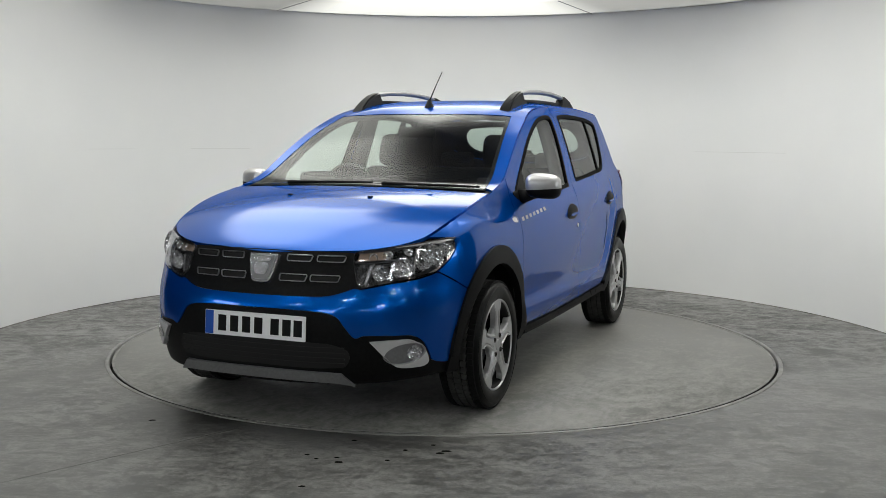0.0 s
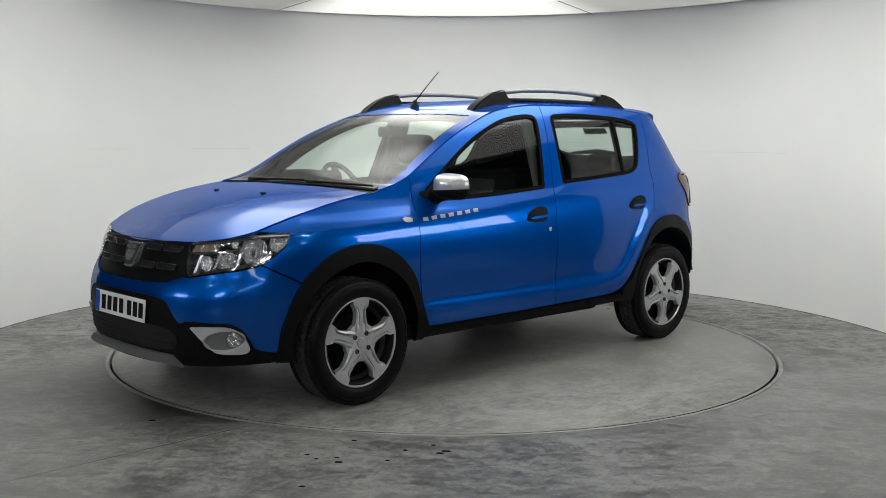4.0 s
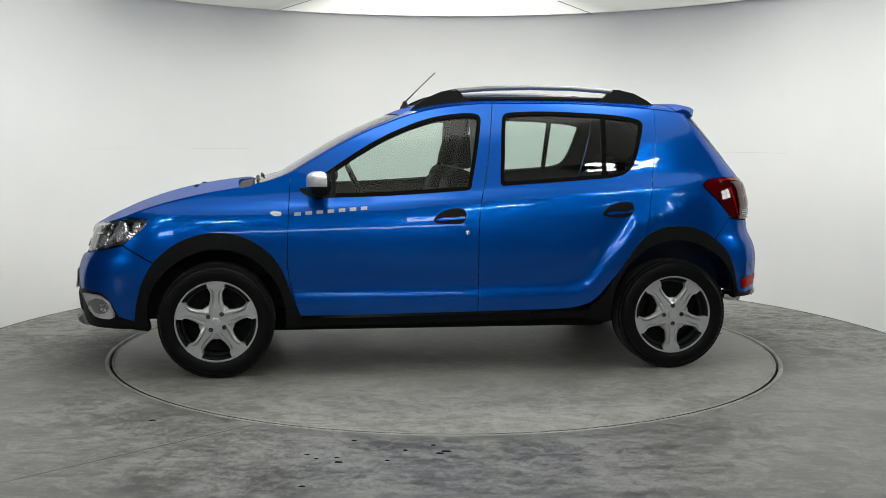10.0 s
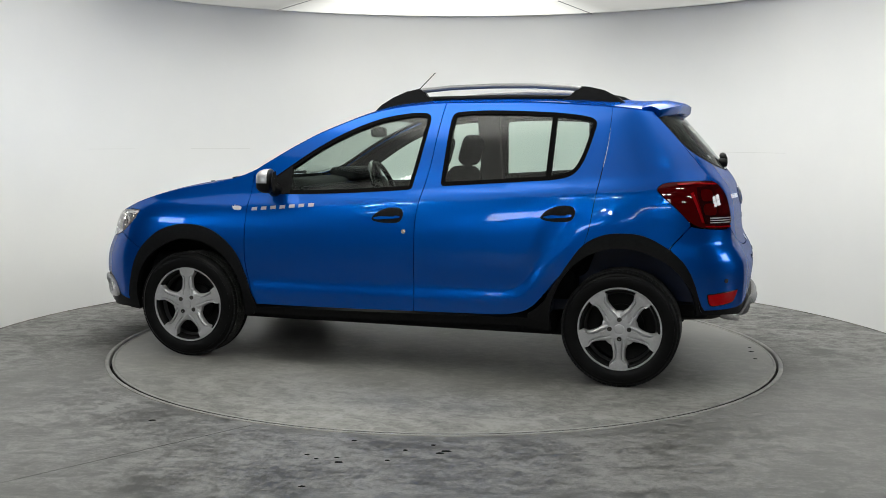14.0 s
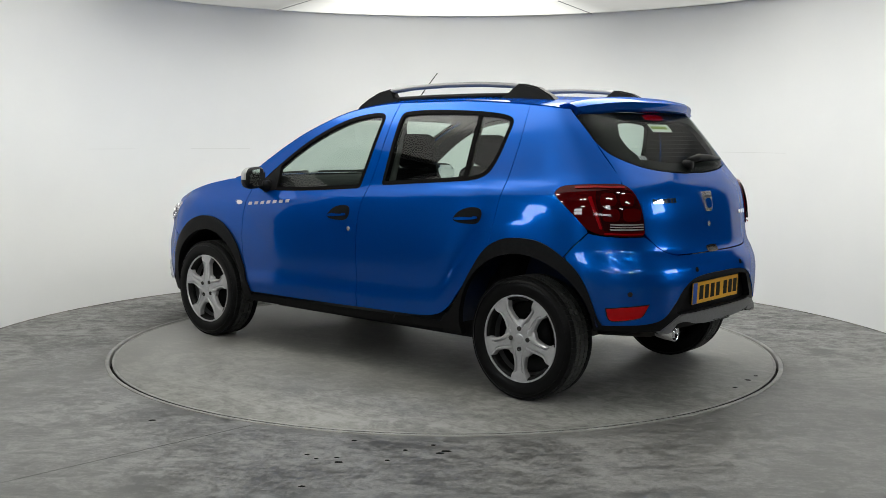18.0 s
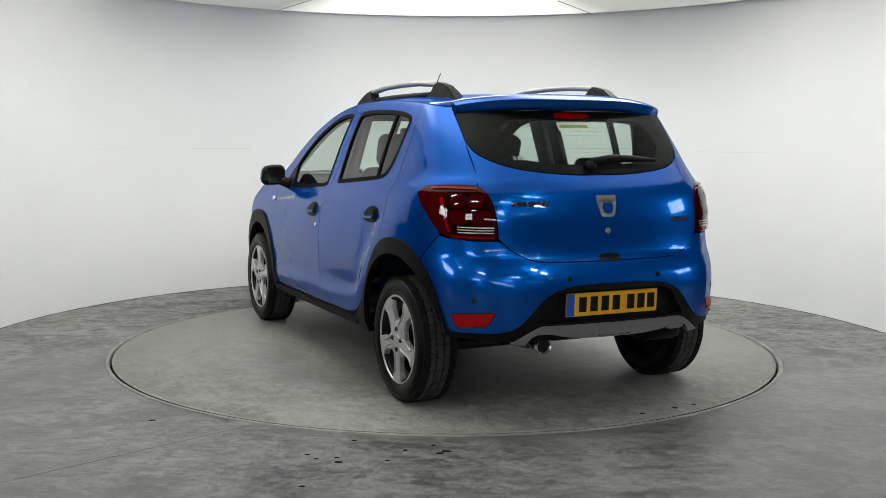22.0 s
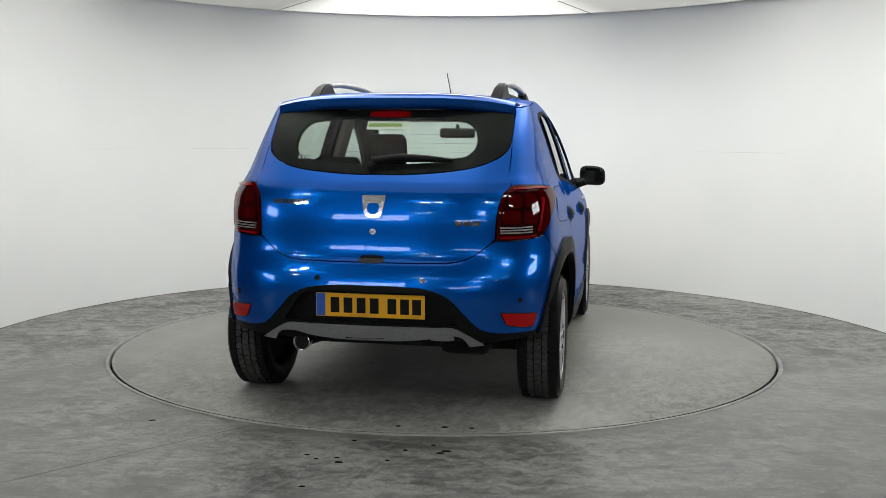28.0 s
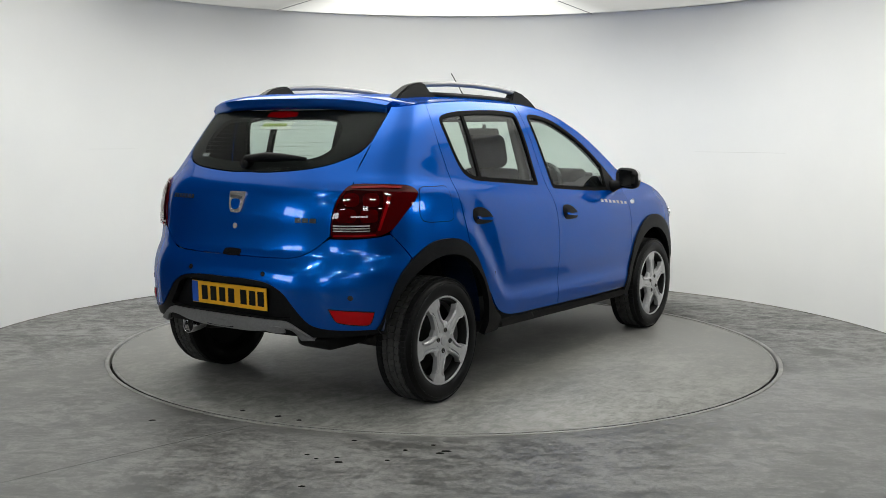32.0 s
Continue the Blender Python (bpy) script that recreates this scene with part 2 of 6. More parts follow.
def sheet(name, surface, outline, material, parent, holes=(), step=0.035, out=0.0, thick=0.012, gap=0.0, back=None, side=1, label="", dome=0.0):
    """A curved panel: the part of a surface within an outline, less its holes, with turned-in edges all round.
    out: how far it stands off the surface; thick: the depth of the edge; gap: shrinks it for a shut line;
    back: the material of an inner skin; dome: swells it in the middle. side -1: the mirror image."""
    from mathutils.geometry import delaunay_2d_cdt
    loops = [inset(evened(outline, step * 0.6), gap)] + [inset(evened(h, step * 0.6), -gap) for h in holes]
    lo, hi = loops[0].min(0), loops[0].max(0)
    gx, gy = np.arange(lo[0] + step * 0.37, hi[0], step), np.arange(lo[1] + step * 0.41, hi[1], step)
    grid = np.array([(x, y) for x in gx for y in gy]) if len(gx) and len(gy) else np.zeros((0, 2))
    if len(grid):
        keep = inside(loops[0], grid) & far_from(loops[0], grid, step * 0.4)
        for h in loops[1:]:
            keep &= ~inside(h, grid) & far_from(h, grid, step * 0.4)
        grid = grid[keep]
    pts = np.concatenate(loops + [grid])
    edges, at = [], 0
    for l in loops:
        edges += [(at + i, at + (i + 1) % len(l)) for i in range(len(l))]
        at += len(l)
    vs, es, fs, ov, _, _ = delaunay_2d_cdt([Vector(p) for p in pts], edges, [], 0, 1e-7)
    vs = np.array([tuple(v) for v in vs])
    tri = np.array([f for f in fs if len(f) == 3])
    mid = vs[tri].mean(1)
    keep = inside(loops[0], mid)
    for h in loops[1:]:
        keep &= ~inside(h, mid)
    tri = tri[keep]
    index = {}
    for i, o in enumerate(ov):
        for k in o:
            index[k] = i
    P, N = surface(vs[:, 0], vs[:, 1])
    lift = np.full(len(vs), out)
    if dome:
        depth = np.full(len(vs), 9.0)
        for l in loops:
            a, b = l, np.roll(l, -1, 0)
            ab = b - a
            k = np.clip(((vs[:, None, :] - a) * ab).sum(2) / np.maximum((ab**2).sum(1), 1e-12), 0, 1)
            depth = np.minimum(depth, np.min(np.linalg.norm(vs[:, None, :] - (a + k[:, :, None] * ab), axis=2), axis=1))
        lift += dome * (1 - (1 - np.clip(depth / max(depth.max(), 1e-6), 0, 1)) ** 2)
    outer = P + N * lift[:, None]
    verts, faces, norms, slots = [*outer], [], [*N], []
    # the winding that faces outwards
    a, b, c = outer[tri[:, 0]], outer[tri[:, 1]], outer[tri[:, 2]]
    flip = (np.cross(b - a, c - a) * N[tri[:, 0]]).sum(1) < 0
    tri[flip] = tri[flip][:, ::-1]
    faces += [tuple(f) for f in tri]
    slots += [0] * len(tri)
    at = 0
    for l in loops:
        ids = [index[at + i] for i in range(len(l))]
        at += len(l)
        n = len(ids)
        top = outer[ids]
        nn = N[ids]
        low = top - nn * thick
        e = np.roll(top, -1, 0) - np.roll(top, 1, 0)
        w = np.cross(e, nn)
        w /= np.maximum(np.linalg.norm(w, axis=1), 1e-9)[:, None]
        base = len(verts)
        verts += [*(top)] + [*(low)]
        norms += [*w] + [*w]
        for i in range(n):
            j = (i + 1) % n
            faces.append((base + i, base + j, base + n + j, base + n + i))
            slots.append(0)
    if back is not None:
        base = len(verts)
        verts += [*(outer - N * max(thick, 0.004))]
        norms += [*(-N)]
        faces += [(base + f[2], base + f[1], base + f[0]) for f in tri]
        slots += [1] * len(tri)
    verts, norms = np.array(verts), np.array(norms)
    if side < 0:
        verts[:, 1] *= -1
        norms[:, 1] *= -1
        faces = [f[::-1] for f in faces]
    me = bpy.data.meshes.new(name)
    me.from_pydata([tuple(v) for v in verts], [], faces)
    me.materials.append(material)
    if back is not None:
        me.materials.append(back)
        me.polygons.foreach_set("material_index", slots)
    me.shade_smooth()
    # edges: let the strip's normals face the way its faces do
    face_n = np.zeros_like(verts)
    for p in me.polygons:
        for i in p.vertices:
            face_n[i] += p.normal
    sign = np.sign((face_n * norms).sum(1))
    sign[sign == 0] = 1
    strip = np.zeros(len(verts), bool)
    strip[len(vs):] = True
    norms[strip] *= sign[strip][:, None]
    me.normals_split_custom_set_from_vertices([tuple(n) for n in norms])
    ob = new(name, me)
    ob.parent = parent
    return tagged(ob, label)

# ---- the car's body surfaces: x forward, y to its left, z up, origin on the ground between the axles ----
def curve(points):
    """A smooth curve through the points that does not overshoot."""
    x, y = (np.array(c, float) for c in zip(*points))
    h, d = np.diff(x), np.diff(y) / np.diff(x)
    m = np.zeros(len(x))
    m[0], m[-1] = d[0], d[-1]
    for i in range(1, len(x) - 1):
        if d[i - 1] * d[i] > 0:
            w1, w2 = 2 * h[i] + h[i - 1], h[i] + 2 * h[i - 1]
            m[i] = (w1 + w2) / (w1 / d[i - 1] + w2 / d[i])

    def at(q):
        q = np.clip(np.asarray(q, float), x[0], x[-1])
        i = np.clip(np.searchsorted(x, q) - 1, 0, len(h) - 1)
        s = (q - x[i]) / h[i]
        return (2 * s**3 - 3 * s**2 + 1) * y[i] + (s**3 - 2 * s**2 + s) * h[i] * m[i] + (3 * s**2 - 2 * s**3) * y[i + 1] + (s**3 - s**2) * h[i] * m[i + 1]
    return at


def ramp(a, b, x):
    s = np.clip((np.asarray(x, float) - a) / (b - a), 0, 1)
    return s * s * (3 - 2 * s)


X_FRONT, X_BACK = 1.25, -1.2
SECTION = curve([(0.10, 0.775), (0.20, 0.815), (0.33, 0.848), (0.45, 0.863), (0.60, 0.8725), (0.70, 0.8735), (0.78, 0.870), (0.88, 0.859), (0.96, 0.840), (1.05, 0.797), (1.15, 0.765), (1.30, 0.716), (1.45, 0.652), (1.54, 0.590)])
PLAN = curve([(-2.2, 0.955), (-1.5, 0.980), (-1.1, 0.992), (-0.6, 1.0), (-0.1, 1.0), (0.4, 0.992), (0.9, 0.973), (1.25, 0.962), (2.2, 0.945)])
NOSE = curve([(0.15, 2.06), (0.24, 2.115), (0.35, 2.142), (0.48, 2.15), (0.57, 2.14), (0.63, 2.118), (0.68, 2.09), (0.74, 2.068), (0.80, 2.048), (0.86, 2.01), (0.92, 1.95), (1.1, 1.80)])
TAIL = curve([(0.2, -1.86), (0.27, -1.905), (0.355, -1.945), (0.46, -1.968), (0.60, -1.972), (0.67, -1.962), (0.73, -1.935), (0.78, -1.905), (0.84, -1.895), (0.94, -1.887), (1.04, -1.866), (1.10, -1.838), (1.146, -1.802), (1.203, -1.755), (1.281, -1.69), (1.40, -1.585), (1.48, -1.51), (1.54, -1.45)])
EDGE = curve([(-1.7, 1.40), (-1.5, 1.455), (-1.4, 1.478), (-1.21, 1.50), (-1.04, 1.513), (-0.69, 1.528), (-0.25, 1.526), (-0.02, 1.508), (0.11, 1.486), (0.234, 1.452), (0.314, 1.422), (0.474, 1.357), (0.632, 1.277), (0.822, 1.167), (0.888, 1.128), (1.01, 1.082), (1.136, 1.053), (1.358, 1.013), (1.548, 0.967), (1.692, 0.922), (1.80, 0.88), (1.9, 0.842), (2.0, 0.80), (2.06, 0.775)])
CROWN = curve([(-1.7, 1.50), (-1.58, 1.522), (-1.4, 1.54), (-1.2, 1.552), (-0.8, 1.566), (-0.4, 1.568), (-0.1, 1.556), (0.155, 1.522), (0.315, 1.463), (0.457, 1.402), (0.598, 1.334), (0.739, 1.253), (0.879, 1.168), (1.04, 1.083), (1.19, 1.070), (1.294, 1.058), (1.465, 1.030), (1.634, 0.988), (1.80, 0.930), (1.90, 0.885), (1.96, 0.856), (2.01, 0.828), (2.045, 0.80), (2.06, 0.78)])


def cap(n, m, length, width):
    a = np.linspace(0, math.pi / 2, 900)
    t, y = np.sin(a) ** (2 / n), np.cos(a) ** (2 / m)
    s = np.concatenate([[0], np.cumsum(np.hypot(np.diff(t) * length, np.diff(y) * width))])
    return t, y, s / s[-1], s[-1]


NF, MF, NR, MR = 3.3, 2.6, 3.0, 3.8
F_T, F_Y, F_S, F_LEN = cap(NF, MF, 0.86, 0.82)
R_T, R_Y, R_S, R_LEN = cap(NR, MR, 0.70, 0.82)


DOOR_FOOT = curve([(-1.42, 0.80), (-1.25, 0.82), (-1.15, 0.785), (-1.09, 0.735), (-1.01, 0.635), (-0.92, 0.525), (-0.84, 0.43), (-0.776, 0.388), (-0.66, 0.364), (-0.4, 0.358), (0.86, 0.345)])


def width(x, z):
    """Half the body's width on its flanks: a barrelled section, and a ledge that runs along the doors' foot and up round the rear arch."""
    ze = z + 0.07 * (x + 0.1) * ramp(0.72, 1.05, z)
    slope = (DOOR_FOOT(x + 0.02) - DOOR_FOOT(x - 0.02)) / 0.04
    up = (z - DOOR_FOOT(x)) / np.sqrt(1 + slope**2)
    fade = ramp(-1.42, -1.22, x) * ramp(0.98, 0.8, x)
    ledge = 0.011 * ramp(0.160, 0.065, up) * fade * ramp(0.30, 0.36, z)
    tuck = 0.005 * ramp(0.29, 0.165, up) * ramp(0.075, 0.14, up) * fade * ramp(-1.15, -0.95, x)
    return SECTION(ze) * PLAN(x) + ledge - tuck


def flank(x, z):
    """Half the width where the ends curve in, too."""
    x, z = np.asarray(x, float), np.asarray(z, float)
    tf = np.clip((x - X_FRONT) / (NOSE(z) - X_FRONT), 0, 1)
    tr = np.clip((X_BACK - x) / (X_BACK - TAIL(z)), 0, 1)
    return width(x, z) * (1 - tf**NF) ** (1 / MF) * (1 - tr**NR) ** (1 / MR)


def shell_at(u, z):
    """Round the body: u is x along the flank and goes on as length round the corner, past the middle to the other side."""
    u, z = np.asarray(u, float), np.asarray(z, float)
    sf, sr = (u - X_FRONT) / F_LEN, (X_BACK - u) / R_LEN
    sign = np.where((sf > 1) | (sr > 1), -1.0, 1.0)
    sf, sr = np.where(sf > 1, 2 - sf, sf), np.where(sr > 1, 2 - sr, sr)
    sf, sr = np.clip(sf, 0, 1), np.clip(sr, 0, 1)
    x = np.where(sf > 0, X_FRONT + np.interp(sf, F_S, F_T) * (NOSE(z) - X_FRONT), np.where(sr > 0, X_BACK + np.interp(sr, R_S, R_T) * (TAIL(z) - X_BACK), u))
    y = width(x, z) * np.interp(sf, F_S, F_Y) * np.interp(sr, R_S, R_Y) * sign
    return np.stack([x, y, z], 1)


def shell(u, z):
    p, d = shell_at(u, z), 0.004
    n = np.cross(shell_at(u, z + d) - shell_at(u, z - d), shell_at(u + d, z) - shell_at(u - d, z))
    return p, n / np.maximum(np.linalg.norm(n, axis=1), 1e-12)[:, None]


def top_at(x, v):
    x, v = np.asarray(x, float), np.asarray(v, float)
    e = EDGE(x)
    power = 2.3 + 0.7 * ramp(0.4, 0.0, x)
    return np.stack([x, v * flank(x, e), e + (CROWN(x) - e) * (1 - np.minimum(np.abs(v), 1) ** power)], 1)


def top(x, v):
    p, d = top_at(x, v), 0.004
    n = np.cross(top_at(x + d, v) - top_at(x - d, v), top_at(x, v + d) - top_at(x, v - d))
    return p, n / np.maximum(np.linalg.norm(n, axis=1), 1e-12)[:, None]


def front(y, z):
    """u on the nose for a distance y from the middle."""
    us = np.linspace(X_FRONT, X_FRONT + F_LEN, 300)
    ys = shell_at(us, np.full(300, z))[:, 1]
    u = float(np.interp(-abs(y), -ys, us))
    return (u if y >= 0 else 2 * (X_FRONT + F_LEN) - u, z)


def rear(y, z):
    us = np.linspace(X_BACK, X_BACK - R_LEN, 300)
    ys = shell_at(us, np.full(300, z))[:, 1]
    u = float(np.interp(-abs(y), -ys, us))
    return (u if y >= 0 else 2 * (X_BACK - R_LEN) - u, z)


def along(x, z):
    """u on the flank or a corner for a place x."""
    if X_BACK <= x <= X_FRONT:
        return (x, z)
    us = np.linspace(X_FRONT, X_FRONT + F_LEN, 300) if x > 0 else np.linspace(X_BACK, X_BACK - R_LEN, 300)
    xs = shell_at(us, np.full(300, z))[:, 0]
    return (float(np.interp(x, xs, us)) if x > 0 else float(np.interp(-x, -xs, us)), z)


def mirror_f(poly):
    """Completes an outline given for the left half of the nose, from the middle to the middle."""
    c = 2 * (X_FRONT + F_LEN)
    return np.concatenate([poly, np.array([(c - u, z) for u, z in poly[::-1]])])


def mirror_r(poly):
    c = 2 * (X_BACK - R_LEN)
    return np.concatenate([poly, np.array([(c - u, z) for u, z in poly[::-1]])])


# ---- end of surfaces ----

# ---- the booth ----
DISC_R, WALL_R, WALL_H = 2.047, 3.08, 2.44
LAMP_R = 3.04


def concrete(name, dark, light, turn, streaks, grit):
    """Trowelled concrete: broad clouds, streaks of the trowel in two directions, fine mottling and a slight sheen."""
    m = shader(name, light, 0.5, Specular_IOR_Level=0.38)
    t = m.node_tree
    b = t.nodes["Principled BSDF"]
    c = t.nodes.new("ShaderNodeTexCoord")

    def layer(scale, detail, rough, warp, angle=turn, stretch=(1.0, 1.2, 1.0)):
        mp = t.nodes.new("ShaderNodeMapping")
        mp.inputs["Rotation"].default_value = (0, 0, angle)
        mp.inputs["Scale"].default_value = stretch
        t.links.new(c.outputs["Object"], mp.inputs["Vector"])
        n = add(m, "ShaderNodeTexNoise", Scale=scale, Detail=detail, Roughness=rough, Distortion=warp)
        t.links.new(mp.outputs["Vector"], n.inputs["Vector"])
        return n.outputs["Fac"]

    def plus(value, weight, rest=None):
        n = t.nodes.new("ShaderNodeMath")
        n.operation = "MULTIPLY_ADD"
        n.inputs[1].default_value, n.inputs[2].default_value = weight, 0.0
        t.links.new(value, n.inputs[0])
        if rest:
            t.links.new(rest, n.inputs[2])
        return n.outputs["Value"]

    total = plus(layer(1.1, 4.0, 0.6, 1.2), 0.24)
    total = plus(layer(4.5, 8.0, 0.70, 1.6), 0.34, total)
    total = plus(layer(13.0, 7.0, 0.70, 1.0), 0.30, total)
    total = plus(layer(3.0, 8.0, 0.72, 2.5, turn + 0.5, (1.0, 3.2, 1.0)), streaks, total)
    total = plus(layer(3.4, 8.0, 0.72, 2.5, turn + 1.9, (1.0, 3.6, 1.0)), streaks, total)
    total = plus(layer(60.0, 3.0, 0.65, 0.3), grit, total)
    mean = 0.5 * (0.88 + 2 * streaks + grit)
    r = t.nodes.new("ShaderNodeValToRGB")
    r.color_ramp.elements[0].color, r.color_ramp.elements[1].color = (*dark, 1), (*light, 1)
    r.color_ramp.elements[0].position, r.color_ramp.elements[1].position = mean - 0.068, mean + 0.068
    t.links.new(total, r.inputs["Fac"])
    t.links.new(r.outputs["Color"], b.inputs["Base Color"])
    mr = add(m, "ShaderNodeMapRange")
    mr.inputs["From Min"].default_value, mr.inputs["From Max"].default_value = mean - 0.07, mean + 0.07
    mr.inputs["To Min"].default_value, mr.inputs["To Max"].default_value = 0.36, 0.56
    t.links.new(total, mr.inputs["Value"])
    t.links.new(mr.outputs["Result"], b.inputs["Roughness"])
    bp = add(m, "ShaderNodeBump", Strength=0.12, Distance=0.003)
    t.links.new(layer(140.0, 2.0, 0.5, 0.0), bp.inputs["Height"])
    t.links.new(bp.outputs["Normal"], b.inputs["Normal"])
    return m


CONCRETE = concrete("trowelled_concrete_floor", (0.082, 0.081, 0.078), (0.272, 0.270, 0.262), 0.35, 0.17, 0.14)
CONCRETE_DISC = concrete("turntable_concrete", (0.118, 0.116, 0.109), (0.268, 0.263, 0.249), 1.4, 0.14, 0.08)
WALL_PAINT = grain(shader("white_wall_paint", (0.80, 0.80, 0.80), 0.75), 1.2, 0.05, (0.78, 0.785, 0.785), (0.82, 0.82, 0.815), 0.002)
CEILING_PAINT = grain(shader("white_ceiling_fabric", (0.80, 0.80, 0.80), 0.8), 2.0, 0.03, (0.78, 0.78, 0.78), (0.82, 0.82, 0.82), 0.002)
HALL_PAINT = grain(shader("grey_hall_wall", (0.10, 0.10, 0.105), 0.8), 1.0, 0.1, (0.08, 0.08, 0.085), (0.12, 0.12, 0.125), 0.01)
STEEL = grain(shader("worn_steel_ring", (0.25, 0.245, 0.235), 0.5, 0.2), 9, 0.1, (0.17, 0.168, 0.16), (0.28, 0.275, 0.265), 0.001)
# near-black that puts the shade of gaps and openings into the colour
PIT = shader("dark_gap", (0.01, 0.01, 0.01), 0.9)


def lamp(name, color, strength):
    m = bpy.data.materials.new(name)
    m.use_nodes = True
    b = m.node_tree.nodes["Principled BSDF"]
    b.inputs["Base Color"].default_value = (0.12, 0.12, 0.12, 1)
    b.inputs["Emission Color"].default_value = (*color, 1)
    b.inputs["Emission Strength"].default_value = strength
    return m


LAMP = lamp("light_panel_diffuser", (1.0, 1.0, 0.93), LAMP_POWER)
# a ring of lamps behind stretched fabric: brightest over the ring, fading to both sides
_t = LAMP.node_tree
_c = _t.nodes.new("ShaderNodeTexCoord")
_l = _t.nodes.new("ShaderNodeVectorMath")
_l.operation = "LENGTH"
_t.links.new(_c.outputs["Object"], _l.inputs[0])
_d = _t.nodes.new("ShaderNodeMath")
_d.operation = "DIVIDE"
_d.inputs[1].default_value = LAMP_R
_t.links.new(_l.outputs["Value"], _d.inputs[0])
_r = _t.nodes.new("ShaderNodeValToRGB")
_r.color_ramp.interpolation = "B_SPLINE"
# outside the ring a weak glow is added to brighten ceiling and walls
for _p, _v in ((0.0, 0.01), (0.120, 0.01), (0.180, 0.10), (0.230, 0.41), (0.605, 0.41), (0.650, 0.24), (0.684, 0.10), (0.74, 0.082), (1.0, 0.074)):
    if _p in (0.0, 1.0):
        _e = _r.color_ramp.elements[int(_p)] if _p == 0.0 else _r.color_ramp.elements[-1]
    else:
        _e = _r.color_ramp.elements.new(_p)
    _e.position, _e.color = _p, (_v, _v, _v, 1)
_t.links.new(_d.outputs["Value"], _r.inputs["Fac"])
_m = _t.nodes.new("ShaderNodeMath")
_m.operation = "MULTIPLY"
_m.inputs[1].default_value = LAMP_POWER
_t.links.new(_r.outputs["Color"], _m.inputs[0])
# the lamps behind it stand in three arcs: one at the back, one on each side
_x = _t.nodes.new("ShaderNodeSeparateXYZ")
_t.links.new(_c.outputs["Object"], _x.inputs[0])
_a = _t.nodes.new("ShaderNodeMath")
_a.operation = "ARCTAN2"
_t.links.new(_x.outputs["Y"], _a.inputs[0])
_t.links.new(_x.outputs["X"], _a.inputs[1])
_u = _t.nodes.new("ShaderNodeMath")
_u.operation = "MULTIPLY_ADD"
_u.inputs[1].default_value, _u.inputs[2].default_value = 0.5 / math.pi, 0.5
_t.links.new(_a.outputs["Value"], _u.inputs[0])
_g = _t.nodes.new("ShaderNodeValToRGB")
_g.color_ramp.elements[0].color = _g.color_ramp.elements[1].color = (0.82, 0.82, 0.82, 1)
for _deg, _v in ((-150, 0.82), (-135, 0.5), (-122, 0.6), (-88, 0.6), (-74, 0.3), (-50, 0.3), (-36, 1.0), (28, 1.0), (42, 0.35), (60, 0.35), (70, 0.95), (110, 0.95), (120, 0.25), (146, 0.35), (158, 0.82)):
    _e = _g.color_ramp.elements.new(_deg / 360 + 0.5)
    _e.color = (_v, _v, _v, 1)
_t.links.new(_u.outputs["Value"], _g.inputs["Fac"])
_q = _t.nodes.new("ShaderNodeMath")
_q.operation = "MULTIPLY"
_t.links.new(_m.outputs["Value"], _q.inputs[0])
_t.links.new(_g.outputs["Color"], _q.inputs[1])
_t.links.new(_q.outputs["Value"], _t.nodes["Principled BSDF"].inputs["Emission Strength"])
TUBE = lamp("hall_lamp_glow", (0.98, 1.0, 0.95), 62.0)
DAYLIGHT = lamp("door_daylight", (0.92, 0.97, 1.0), 9.0)


JOINT = shader("grey_joint", (0.27, 0.27, 0.26), 0.8)
WALL_JOINT = shader("wall_joint_filler", (0.66, 0.66, 0.65), 0.8)
FOOT_SHADE = grain(shader("grimy_foot_shade", (0.12, 0.115, 0.105), 0.8), 7, 0.0, (0.03, 0.028, 0.025), (0.30, 0.28, 0.25))
OIL = shader("dried_oil", (0.006, 0.006, 0.006), 0.7, Specular_IOR_Level=0.1)


def drop(x, y, r, w, parent=None):
    """A flat uneven blot with a rounded rim."""
    rnd = random.Random(int(abs(x * 1000) + abs(y * 777)))
    bm = bmesh.new()
    n = 14
    k = [1 + rnd.uniform(-0.22, 0.22) for _ in range(n)]
    rim = [bm.verts.new((x + w * r * k[i] * math.cos(2 * math.pi * i / n), y + r * k[i] * math.sin(2 * math.pi * i / n), 0.0004)) for i in range(n)]
    mid = [bm.verts.new((x + 0.8 * w * r * k[i] * math.cos(2 * math.pi * i / n), y + 0.8 * r * k[i] * math.sin(2 * math.pi * i / n), 0.0014)) for i in range(n)]
    for i in range(n):
        bm.faces.new((rim[i], rim[(i + 1) % n], mid[(i + 1) % n], mid[i]))
    bm.faces.new(mid)
    return part("oil_drop", bm, OIL, parent)


def upright(m=None):
    """Turns the lathe's y axis up."""
    return pose(0, 0, 0, 90, 0, 0) if m is None else m @ pose(0, 0, 0, 90, 0, 0)


